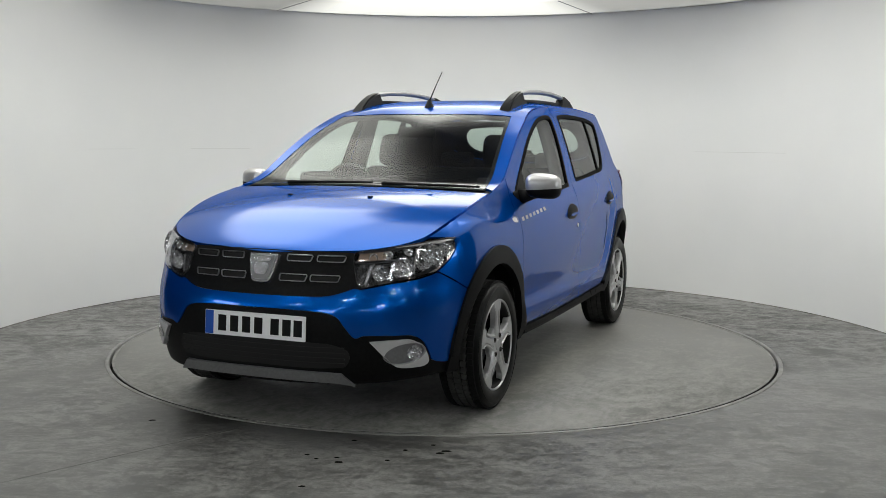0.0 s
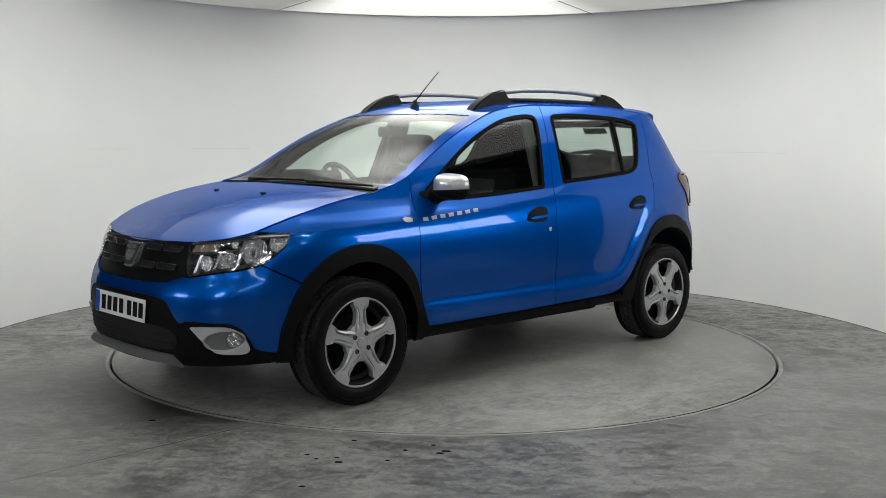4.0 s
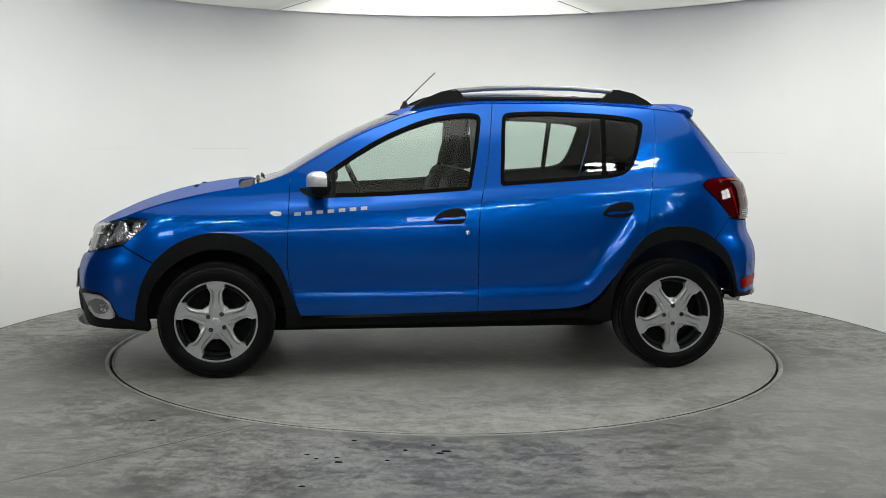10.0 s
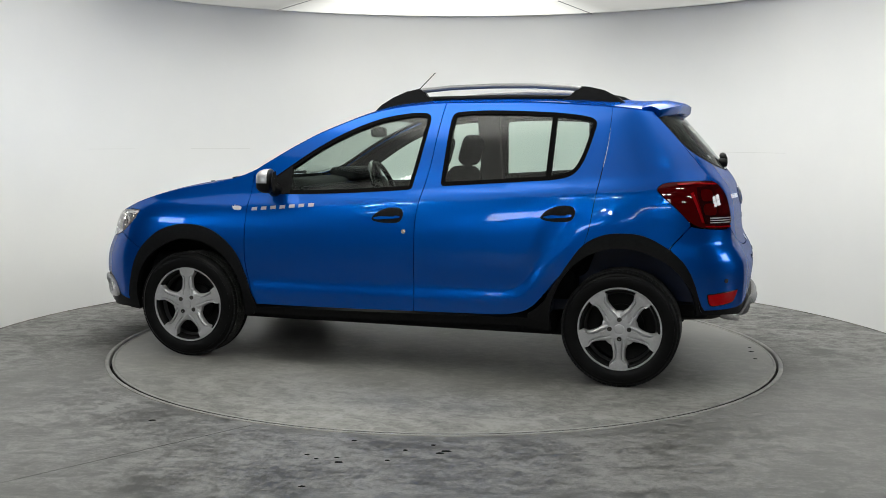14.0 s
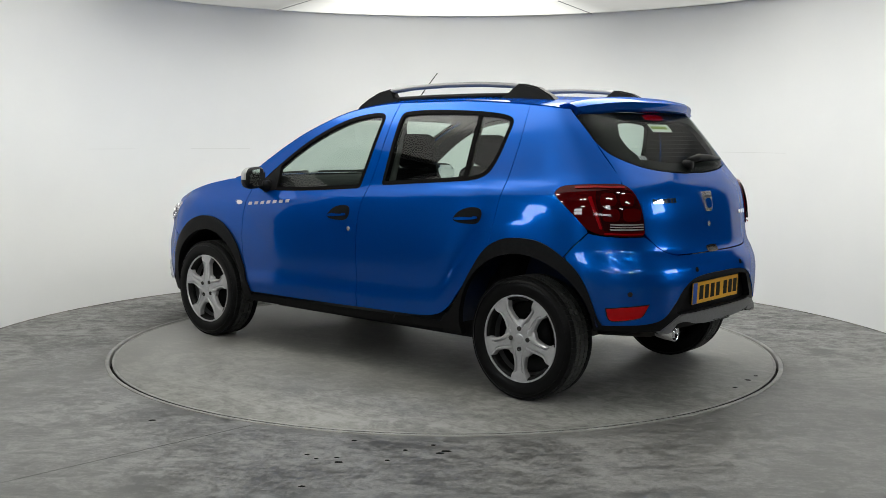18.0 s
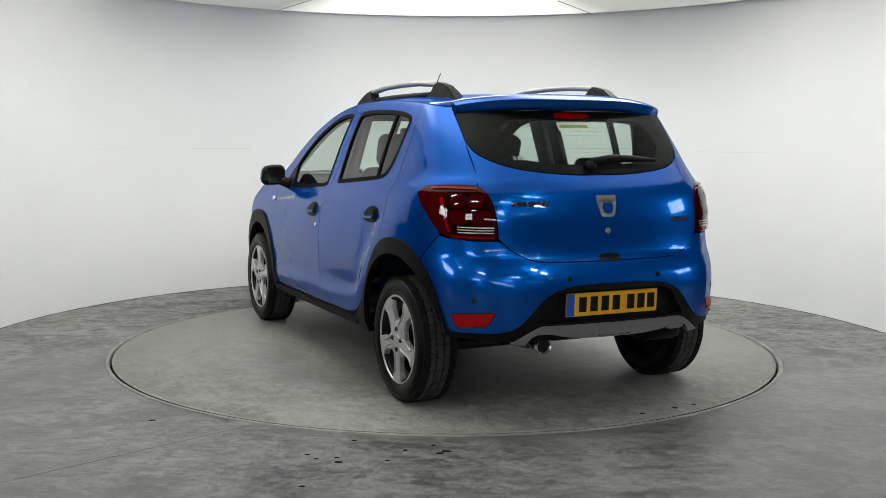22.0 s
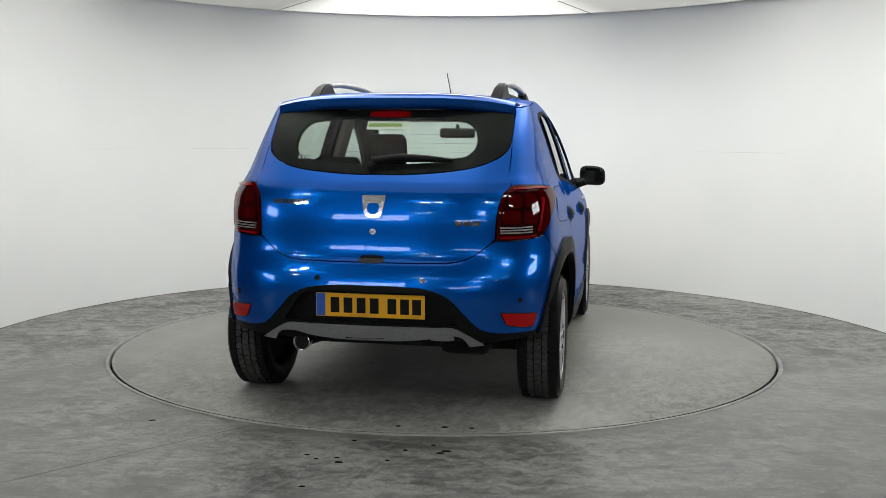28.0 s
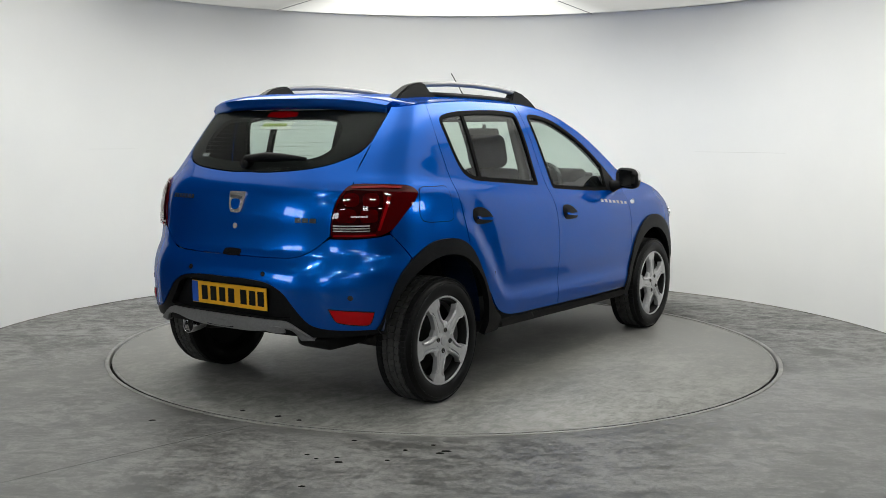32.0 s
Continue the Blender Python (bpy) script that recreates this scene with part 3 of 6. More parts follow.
def build_booth():
    bm = bmesh.new()
    # one sheet from the turntable's pit out to the hall's walls
    inner = [bm.verts.new((2.088 * math.cos(2 * math.pi * i / 160), 2.088 * math.sin(2 * math.pi * i / 160), 0)) for i in range(160)]
    mid = [bm.verts.new((4.2 * math.cos(2 * math.pi * i / 160), 4.2 * math.sin(2 * math.pi * i / 160), 0)) for i in range(160)]
    outer = []
    for i in range(160):
        a = 2 * math.pi * i / 160
        k = 11.0 / max(abs(math.cos(a)), abs(math.sin(a)))
        outer.append(bm.verts.new((k * math.cos(a), k * math.sin(a) - 3.0, 0)))
    low = [bm.verts.new((v.co.x, v.co.y, -0.08)) for v in inner]
    for i in range(160):
        j = (i + 1) % 160
        bm.faces.new((inner[i], mid[i], mid[j], inner[j]))
        bm.faces.new((mid[i], outer[i], outer[j], mid[j]))
        bm.faces.new((low[i], inner[i], inner[j], low[j]))
    tagged(part("floor", bm, CONCRETE), "grey trowelled concrete floor with cloudy stains", "floor", kind="structure")

    bm = bmesh.new()
    lathe(bm, [(2.088, -0.08), (2.088, 0.0005), (2.086, 0.003), (2.066, 0.003), (2.063, 0.0), (2.063, -0.05)], 160, upright())
    tagged(part("turntable_ring", bm, STEEL), "worn pale steel ring round the turntable, set in the floor", "ring", kind="structure")

    bm = bmesh.new()
    lathe(bm, [(2.2, -0.081), (0.02, -0.081)], 96, upright())
    tagged(part("turntable_pit", bm, PIT), "dark pit below the turntable", "pit", kind="structure")

    bm = bmesh.new()
    r0, r1, n = WALL_R, WALL_R + 0.12, 144
    rows = []
    for i in range(n + 1):
        a = radians(-1.0) + radians(182.0) * i / n
        rows.append([bm.verts.new((r * math.cos(a), r * math.sin(a), z)) for r, z in ((r0, 0.0), (r0, WALL_H), (r1, WALL_H), (r1, 0.0))])
    for a, b in zip(rows, rows[1:]):
        for k in range(4):
            bm.faces.new((a[k], a[(k + 1) % 4], b[(k + 1) % 4], b[k]))
    bm.faces.new(rows[0])
    bm.faces.new(rows[-1][::-1])
    bmesh.ops.recalc_face_normals(bm, faces=bm.faces)
    wall = part("wall_booth", bm, WALL_PAINT, smooth=False)
    for p in wall.data.polygons:
        p.use_smooth = abs(p.normal.z) < 0.5
    wall.data.set_sharp_from_angle(angle=radians(40))
    tagged(wall, "curved matt white wall of the photo booth", "wall", kind="structure")

    # ceiling: round at the back, cut straight at the front; the horseshoe light hangs flush below it
    bm = bmesh.new()
    n, r1, cut = 144, WALL_R + 0.13, -2.45
    loops = []
    for z in (WALL_H + 0.004, WALL_H + 0.064):
        ring = []
        for i in range(n):
            a = 2 * math.pi * i / n
            k = min(r1, cut / math.sin(a)) if math.sin(a) < -0.01 else r1
            ring.append(bm.verts.new((k * math.cos(a), k * math.sin(a), z)))
        loops.append(ring)
        bm.faces.new(ring)
    for i in range(n):
        j = (i + 1) % n
        bm.faces.new((loops[0][i], loops[0][j], loops[1][j], loops[1][i]))
    bmesh.ops.recalc_face_normals(bm, faces=bm.faces)
    ceiling = part("ceiling", bm, CEILING_PAINT, smooth=False)
    tagged(ceiling, "white round ceiling of the booth with fine radial seams", "ceiling", kind="structure")

    light = tagged(new("ceiling_light"), "large round ceiling light, a glowing ring round a dark middle", "ceiling light")
    light.location = (-0.03, 0, WALL_H)
    bm = bmesh.new()
    lathe(bm, [(0.001, -0.002), (0.6, -0.002), (1.2, -0.002), (1.8, -0.002), (2.4, -0.002), (LAMP_R, -0.002)], 120, upright())
    part("fabric", bm, LAMP, light)
    bm = bmesh.new()
    lathe(bm, [(LAMP_R, -0.002), (LAMP_R + 0.004, -0.003), (LAMP_R + 0.008, -0.002), (LAMP_R + 0.008, 0.003)], 120, upright())
    part("frame", bm, CEILING_PAINT, light)
    # fabric and ceiling joints
    for a in (119.0, 65.0):
        bm = bmesh.new()
        box(bm, 2.15, WALL_R, -0.004, 0.004, WALL_H - 0.006, WALL_H - 0.0025, 0.0, pose(0, 0, 0, 0, 0, a))
        tagged(part("ceiling_joint", bm, SATIN_GREY, smooth=False), "thin grey joint in the white ceiling", "trim", kind="structure")
    # faint horizontal joint in the wall lining
    for a0, a1 in ((124.0, 134.5), (144.5, 153.0), (30.0, 46.5)):
        bm = bmesh.new()
        lathe(bm, [(WALL_R - 0.0008, 1.2215), (WALL_R - 0.0008, 1.2245)], 24, upright(), radians(a1 - a0), radians(-a1))
        tagged(part("wall_joint", bm, WALL_JOINT, smooth=False), "hairline joint in the white wall lining", "trim", kind="structure")
    # grimy dark strip put in for the thin shadow line under the wall
    bm = bmesh.new()
    lathe(bm, [(WALL_R - 0.002, 0.0), (WALL_R - 0.002, 0.005), (WALL_R, 0.005)], 144, upright(), radians(180), radians(-180))
    tagged(part("wall_foot", bm, FOOT_SHADE, smooth=False), "thin grimy strip for the shadow line at the foot of the wall", "trim", kind="structure")
    # oil drops and a saw cut in the floor
    for x, y, r, w in ((-0.391, -2.161, 0.012, 1.6), (-0.571, -2.367, 0.011, 1.3), (-0.525, -2.42, 0.009, 1.4), (-0.442, -2.403, 0.010, 1.5), (-0.427, -2.463, 0.016, 1.5), (-0.16, -2.295, 0.011, 1.3),
                       (-0.043, -2.22, 0.010, 1.4), (-0.014, -2.335, 0.016, 1.6), (0.012, -2.308, 0.020, 1.5), (-0.231, -2.436, 0.010, 1.5), (-0.538, -2.761, 0.012, 1.5), (-1.694, -1.177, 0.012, 1.2), (-1.362, -1.857, 0.016, 1.8)):
        tagged(drop(x, y, 0.72 * r, w), "dark oil drop dried on the concrete floor", "stain", "oil drops")
    bm = bmesh.new()
    m = pose(-1.268, -2.314, 0, 0, 0, math.degrees(math.atan2(0.862, 0.852)))
    box(bm, -0.62, 0.60, -0.0011, 0.0011, -0.002, 0.0006, 0.0, m)
    tagged(part("saw_cut", bm, JOINT, smooth=False), "fine pale saw cut across the concrete floor", "floor joint", kind="structure")

    # the dark hall that the camera stands in
    bm = bmesh.new()
    for x0, x1, y0, y1 in ((-11, -10.8, -14, 8), (10.8, 11, -14, 8), (-11, 11, -14, -13.8), (-11, 11, 7.8, 8)):
        box(bm, x0, x1, y0, y1, -0.01, 6.5)
    tagged(part("wall_hall", bm, HALL_PAINT, smooth=False), "plain dark grey wall of the surrounding hall", "wall", kind="structure")
    bm = bmesh.new()
    box(bm, -11, 11, -14, 8, 6.5, 6.7)
    tagged(part("ceiling_hall", bm, HALL_PAINT, smooth=False), "plain dark ceiling of the surrounding hall", "ceiling", kind="structure")

    # hall lamps and windows
    bay = tagged(new("high_bay_lamp"), "twin-panel glowing high-bay lamp hung from the hall ceiling", "lamp", "hall high-bay lamps")
    for x in (-0.25, 0.25):
        bm = bmesh.new()
        box(bm, x - 0.16, x + 0.16, -0.065, 0.065, -0.02, 0.0, 0.008)
        part("diffuser", bm, TUBE, bay, smooth=False)
    bm = bmesh.new()
    box(bm, -0.44, 0.44, -0.13, 0.13, 0.002, 0.06, 0.02)
    box(bm, -0.12, 0.12, -0.09, 0.09, 0.06, 0.30, 0.02)
    part("housing", bm, DARK_METAL, bay, smooth=False)
    bm = bmesh.new()
    tube(bm, [(0, 0, 0.29), (0, 0, 3.0)], 0.008, 8)
    part("cable", bm, DARK_METAL, bay)
    spots = [(-4.8, -6.2), (-1.5, -6.4), (1.9, -6.2), (5.1, -6.3), (-3.2, -4.0), (2.8, -4.1), (-2.8, -9.5), (1.7, -9.6), (5.4, -9.4)]
    bay.matrix_basis = pose(*spots[0], 3.5)
    for x, y in spots[1:]:
        copy_thing(bay, pose(x, y, 3.5))
    # the last window is an added strip that draws a long streak on the doors
    k = 0
    for m, wide, high in ((pose(-6.2, -13.78, 3.6), 1.3, 0.65), (pose(3.0, -13.78, 4.8), 0.8, 0.6), (pose(-10.78, -6.6, 3.2, 0, 0, -90), 1.4, 0.7), (pose(10.78, -2.2, 3.1, 0, 0, 90), 1.3, 0.8), (pose(1.2, -13.78, 3.1), 2.6, 0.16)):
        k += 1
        win = tagged(new("window_%d" % k), "bright barred daylight window in the hall wall, seen only in reflections", "window", kind="structure")
        win.matrix_basis = m
        bm = bmesh.new()
        box(bm, -wide, wide, -0.01, 0.0, -high, high)
        part("pane", bm, DAYLIGHT, win, smooth=False)
        for x0, x1, z0, z1 in ((-wide - 0.05, wide + 0.05, high - 0.02, high + 0.05), (-wide - 0.05, wide + 0.05, -high - 0.05, -high + 0.02), (-wide - 0.05, -wide + 0.02, -high + 0.02, high - 0.02), (wide - 0.02, wide + 0.05, -high + 0.02, high - 0.02), (-0.03, 0.03, -high + 0.02, high - 0.02), (-wide, wide, -0.02, 0.02)):
            bm = bmesh.new()
            box(bm, x0, x1, 0.0, 0.05, z0, z1)
            part("window_frame", bm, DARK_METAL, win, smooth=False)


def build_turntable():
    t = tagged(new("turntable"), "round grey concrete-topped turntable, level with the floor", "turntable")
    bm = bmesh.new()
    lathe(bm, [(0.001, 0.0), (1.0, 0.0), (DISC_R - 0.004, 0.0), (DISC_R, -0.004), (DISC_R, -0.06), (0.001, -0.06)], 160, upright())
    part("deck", bm, CONCRETE_DISC, t)
    bm = bmesh.new()
    lathe(bm, [(DISC_R - 0.014, 0.0), (DISC_R - 0.013, 0.0012), (DISC_R - 0.001, 0.0012), (DISC_R + 0.001, -0.001)], 160, upright())
    part("edge_band", bm, STEEL, t, "worn steel edge band")
    bm = bmesh.new()
    lathe(bm, [(DISC_R + 0.001, -0.001), (DISC_R + 0.002, -0.004), (DISC_R + 0.002, -0.06)], 160, upright())
    part("skirt", bm, PIT, t, "dark side of the turntable")
    for x, y, r, w in ((-1.931, -0.15, 0.014, 1.0), (-1.907, -0.364, 0.016, 1.2), (-1.898, -0.487, 0.013, 1.0)):
        drop(x, y, r, w, t)
    return t

# ---- the car ----
def disc_outline(cx, cy, rx, ry, n=40, turn=0.0):
    a = np.linspace(0, 2 * math.pi, n, endpoint=False)
    x, y = rx * np.cos(a), ry * np.sin(a)
    return np.stack([cx + x * math.cos(turn) - y * math.sin(turn), cy + x * math.sin(turn) + y * math.cos(turn)], 1)


def edge_line(x0, x1, n=14, drop=0.004):
    """The line where the flank meets roof, pillar or bonnet, from x0 to x1, as outline points."""
    return [along(x, float(EDGE(x)) - drop) for x in np.linspace(x0, x1, n)]


def arc(cx, cz, rx, rz, a0, a1, n=12):
    return [(cx + rx * math.cos(radians(a)), cz + rz * math.sin(radians(a))) for a in np.linspace(a0, a1, n)]


def sharp(p):
    return (p[0], p[1], 0)


FRONT_WIN = rounded([(0.80, 1.035), (0.765, 1.005), (0.70, 0.997), (0.58, 0.998), (0.326, 1.008), (-0.06, 1.034), (-0.108, 1.042), (-0.118, 1.075), (-0.145, 1.20), (-0.182, 1.415),
                     (-0.178, 1.446), (-0.15, 1.459), (-0.05, 1.457), (0.118, 1.427), (0.315, 1.352), (0.478, 1.266), (0.636, 1.163), (0.76, 1.075)], 4)
REAR_WIN = rounded([(-0.288, 1.075), (-0.296, 1.063), (-0.31, 1.062), (-0.84, 1.100), (-0.93, 1.108), (-1.0, 1.126), (-1.043, 1.158), (-1.082, 1.233), (-1.126, 1.385), (-1.126, 1.415), (-1.10, 1.434),
                    (-1.004, 1.452), (-0.84, 1.465), (-0.536, 1.474), (-0.36, 1.466), (-0.326, 1.455), (-0.312, 1.42), (-0.295, 1.20)], 4)
HEADLAMP = [along(1.625, 0.872), (1.75, 0.878), (1.865, 0.872), (2.05, 0.850), (2.19, 0.833), (2.235, 0.822), (2.236, 0.79), (2.215, 0.70), (2.186, 0.668), (2.07, 0.689), (1.938, 0.708), (1.842, 0.732), (1.785, 0.770), (1.73, 0.825)]
TAIL_LAMP = [(-1.488, 1.060), (-1.52, 1.088), (-1.60, 1.100), (-1.80, 1.106), (-1.86, 1.097), (-1.90, 1.06), (-1.928, 0.99), (-1.942, 0.87), (-1.925, 0.852), (-1.838, 0.853), (-1.72, 0.862), (-1.65, 0.893), (-1.575, 0.970), (-1.51, 1.03)]
MID_F, MID_R = X_FRONT + F_LEN, X_BACK - R_LEN
DOOR_GAP = 0.0022


def build_flank(car, side):
    s = dict(side=side, back=TRIM)
    # bonnet-high wing over the front wheel
    wing = [(0.838, 0.345, 0), (0.868, 0.42), (0.905, 0.60), (0.902, 0.85), sharp((0.887, float(EDGE(0.887)) - 0.004))]
    wing += [sharp(p) for p in edge_line(0.92, 1.79, 12)]
    wing += [sharp(along(1.66, 0.872)), (1.73, 0.825), (1.785, 0.770), sharp((1.842, 0.732)), sharp(along(1.63, 0.64))]
    wing += [sharp(p) for p in arc(1.295, 0.335, 0.425, 0.445, 40, 182, 18)]
    sheet("front_wing", shell, rounded(wing, 4), PAINT, car, gap=DOOR_GAP, **s)

    door = [sharp((0.838, 0.340)), (0.868, 0.42), (0.905, 0.60), (0.902, 0.85), sharp((0.887, float(EDGE(0.887)) - 0.004))]
    door += [sharp(p) for p in edge_line(0.86, -0.245, 16)] + [sharp((-0.262, float(EDGE(-0.26)) - 0.004))]
    door += [(-0.235, 1.33), (-0.21, 1.15), (-0.165, 0.95), (-0.152, 0.83), (-0.150, 0.6), sharp((-0.149, 0.354)), (0.33, 0.346)]
    front_door = sheet("front_door", shell, rounded(door, 5), PAINT, car, holes=[FRONT_WIN], gap=DOOR_GAP, **s)
    back = [sharp((-0.149, 0.354)), (-0.150, 0.6), (-0.152, 0.83), (-0.165, 0.95), (-0.21, 1.15), (-0.235, 1.33), sharp((-0.262, float(EDGE(-0.26)) - 0.004))]
    back += [sharp(p) for p in edge_line(-0.28, -1.19, 12)] + [sharp((-1.222, float(EDGE(-1.222)) - 0.004))]
    back += [(-1.20, 1.30), (-1.17, 1.12), (-1.145, 0.98), (-1.125, 0.85), (-1.09, 0.74), (-1.01, 0.635), (-0.90, 0.50), (-0.84, 0.43), (-0.776, 0.388), (-0.66, 0.364), (-0.4, 0.358)]
    rear_door = sheet("rear_door", shell, rounded(back, 5), PAINT, car, holes=[REAR_WIN], gap=DOOR_GAP, **s)

    quarter = [sharp((-1.222, float(EDGE(-1.222)) - 0.004)), (-1.20, 1.30), (-1.17, 1.12), (-1.145, 0.98), (-1.125, 0.85), sharp((-1.09, 0.74))]
    quarter += [sharp(p) for p in arc(-1.295, 0.345, 0.42, 0.458, 62, 122, 12)]
    quarter += [sharp(along(-1.545, 0.755)), sharp((-1.66, 0.872)), (-1.65, 0.893), (-1.575, 0.970), (-1.51, 1.03), (-1.488, 1.060), (-1.52, 1.088), (-1.60, 1.100), sharp((-1.80, 1.106)), sharp((-1.842, 1.10))]
    quarter += [sharp(rear(0.612, z)) for z in np.linspace(1.13, 1.27, 4)] + [sharp(rear(0.608, z)) for z in np.linspace(1.30, 1.46, 4)] + [sharp(rear(0.603, 1.475))]
    quarter += [sharp(p) for p in edge_line(-1.40, -1.25, 5)]
    sheet("rear_quarter", shell, rounded(quarter, 4), PAINT, car, gap=DOOR_GAP, **s)

    lining = np.array([rear(0.56, 1.30), rear(0.56, 1.46), along(-1.36, 1.465), along(-1.42, 1.36), along(-1.52, 1.20), rear(0.60, 1.15)])
    sheet("pillar_lining", shell, lining, TRIM, car, step=0.04, out=-0.034, thick=0.008, side=side, back=TRIM)
    # glass, rubbers and the black sail at the mirror
    for door_ob, win in ((front_door, FRONT_WIN), (rear_door, REAR_WIN)):
        sheet("window_rubber", shell, inset(win, -0.004), SEAL, door_ob, holes=[inset(win, 0.018)], step=0.03, out=0.002, thick=0.03, side=side, back=SEAL)
        pane = sheet("window_pane", shell, inset(win, 0.012), GLASS, door_ob, step=0.06, out=-0.006, thick=0.0, side=side)
        pane.visible_shadow = False
    bar = np.array([(-0.915, 1.462), (-0.888, 1.462), (-0.872, 1.102), (-0.899, 1.102)])
    sheet("window_bar", shell, bar, SEAL, rear_door, step=0.04, out=0.0, thick=0.03, side=side, back=SEAL)
    sail = rounded([sharp((0.79, 1.045)), (0.84, 1.038), (0.815, 1.012), (0.76, 0.992), sharp((0.68, 0.99)), sharp((0.64, 1.0)), sharp((0.64, 1.158))], 4)
    sheet("mirror_sail", shell, sail, BLACK_PLASTIC, front_door, step=0.03, out=0.004, thick=0.02, side=side, back=BLACK_PLASTIC)

    # black cladding
    f_out = rounded([sharp(along(1.735, 0.325)), *[along(x, z) for x, z in ((1.715, 0.44), (1.675, 0.56), (1.60, 0.668), (1.49, 0.752), (1.38, 0.793), (1.27, 0.803), (1.15, 0.782), (1.045, 0.725), (0.955, 0.63), (0.90, 0.50), (0.865, 0.40))], sharp((0.835, 0.338)),
                     sharp((0.835, 0.315)), sharp((0.87, 0.275)), sharp((0.930, 0.275)), *[(1.285 + 0.37 * math.cos(radians(a)), 0.33 + 0.385 * math.sin(radians(a))) for a in np.linspace(188, -8, 18)], sharp(along(1.66, 0.262)), sharp(along(1.74, 0.268))], 4)
    sheet("front_arch_trim", shell, f_out, BLACK_PLASTIC, car, step=0.03, out=0.012, thick=0.035, side=side, dome=0.008, label="grained black wheel arch trim")
    r_out = rounded([sharp((-0.80, 0.375)), (-0.88, 0.44), (-0.93, 0.52), (-1.01, 0.648), (-1.10, 0.765), (-1.20, 0.818), (-1.30, 0.83), (-1.41, 0.818), (-1.505, 0.77), (-1.58, 0.69), (-1.63, 0.58), (-1.67, 0.46), sharp((-1.69, 0.43)), sharp((-1.675, 0.405)),
                     sharp((-1.655, 0.40)), *[(-1.29 + 0.370 * math.cos(radians(a)), 0.345 + 0.405 * math.sin(radians(a))) for a in np.linspace(168, -6, 18)], sharp((-0.925, 0.29)), sharp((-0.80, 0.30))], 4)
    sheet("rear_arch_trim", shell, r_out, BLACK_PLASTIC, car, step=0.03, out=0.012, thick=0.035, side=side, dome=0.008, label="grained black wheel arch trim")
    sill = rounded([sharp((0.86, 0.325)), sharp((0.86, 0.282)), sharp((-0.81, 0.308)), sharp((-0.81, 0.352)), sharp((-0.6, 0.350)), sharp((-0.1, 0.342))], 3)
    sheet("sill", shell, sill, BLACK_PLASTIC, car, step=0.014, out=0.004, thick=0.10, side=side, dome=0.022, label="black plastic sill")

    # handles, lock, side lamp
    for door_ob, cx, cz in ((front_door, 0.012, 0.892), (rear_door, -0.953, 0.925)):
        cup = rounded([(cx + 0.092, cz - 0.022), (cx + 0.05, cz + 0.02), (cx - 0.02, cz + 0.042), (cx - 0.082, cz + 0.035), (cx - 0.094, cz), (cx - 0.07, cz - 0.038), (cx, cz - 0.045), (cx + 0.07, cz - 0.038)], 5)
        h = sheet("door_handle", shell, cup, BLACK_PLASTIC, door_ob, step=0.015, out=0.002, thick=0.01, dome=0.022, side=side, label="black door handle")
        lip = rounded([(cx + 0.074, cz - 0.020), (cx + 0.03, cz - 0.010), (cx - 0.03, cz - 0.006), (cx - 0.080, cz - 0.006), (cx - 0.078, cz - 0.016), (cx, cz - 0.024), (cx + 0.06, cz - 0.027)], 5)
        sheet("grip_recess", shell, lip, PAINT, h, step=0.012, out=0.0235, thick=0.006, side=side, label="blue recess under the handle")
    if side > 0:
        sheet("door_lock", shell, disc_outline(-0.088, 0.803, 0.0125, 0.0125, 24), EMBLEM, front_door, step=0.01, out=0.004, thick=0.006, side=side)
    else:
        flap = rounded([along(-1.238, 0.925), along(-1.228, 1.0), along(-1.236, 1.076), along(-1.34, 1.083), along(-1.448, 1.078), along(-1.468, 1.02), along(-1.478, 0.96), along(-1.455, 0.925), along(-1.34, 0.916)], 4)
        sheet("flap_gap", shell, inset(flap, -0.0035), GLASS_BLACK, car, step=0.03, out=0.0006, thick=0.0, side=side)
        sheet("fuel_flap", shell, flap, PAINT, car, step=0.02, out=0.0016, thick=0.004, side=side, label="blue fuel filler flap")
    rep = rounded([(1.003, 0.913), (0.985, 0.922), (0.94, 0.918), (0.933, 0.905), (0.94, 0.892), (0.975, 0.890), (0.995, 0.898)], 5)
    r = sheet("side_indicator", shell, rep, CLEAR, car, step=0.012, out=0.006, thick=0.008, dome=0.006, side=side, label="clear side indicator lamp")
    sheet("indicator_reflector", shell, inset(rep, 0.004), BULB_WHITE, r, step=0.012, out=0.001, thick=0.004, side=side)
    # decal: seven plain bars
    for i in range(7):
        u0 = 0.868 - i * 0.0605
        z0 = 0.893 + i * 0.0052
        sheet("decal_bar", shell, np.array([(u0, z0), (u0 - 0.036, z0 + 0.0030), (u0 - 0.036, z0 + 0.022), (u0, z0 + 0.019)]), WHITE_MARK, front_door, step=0.02, out=0.0008, thick=0.0, side=side)


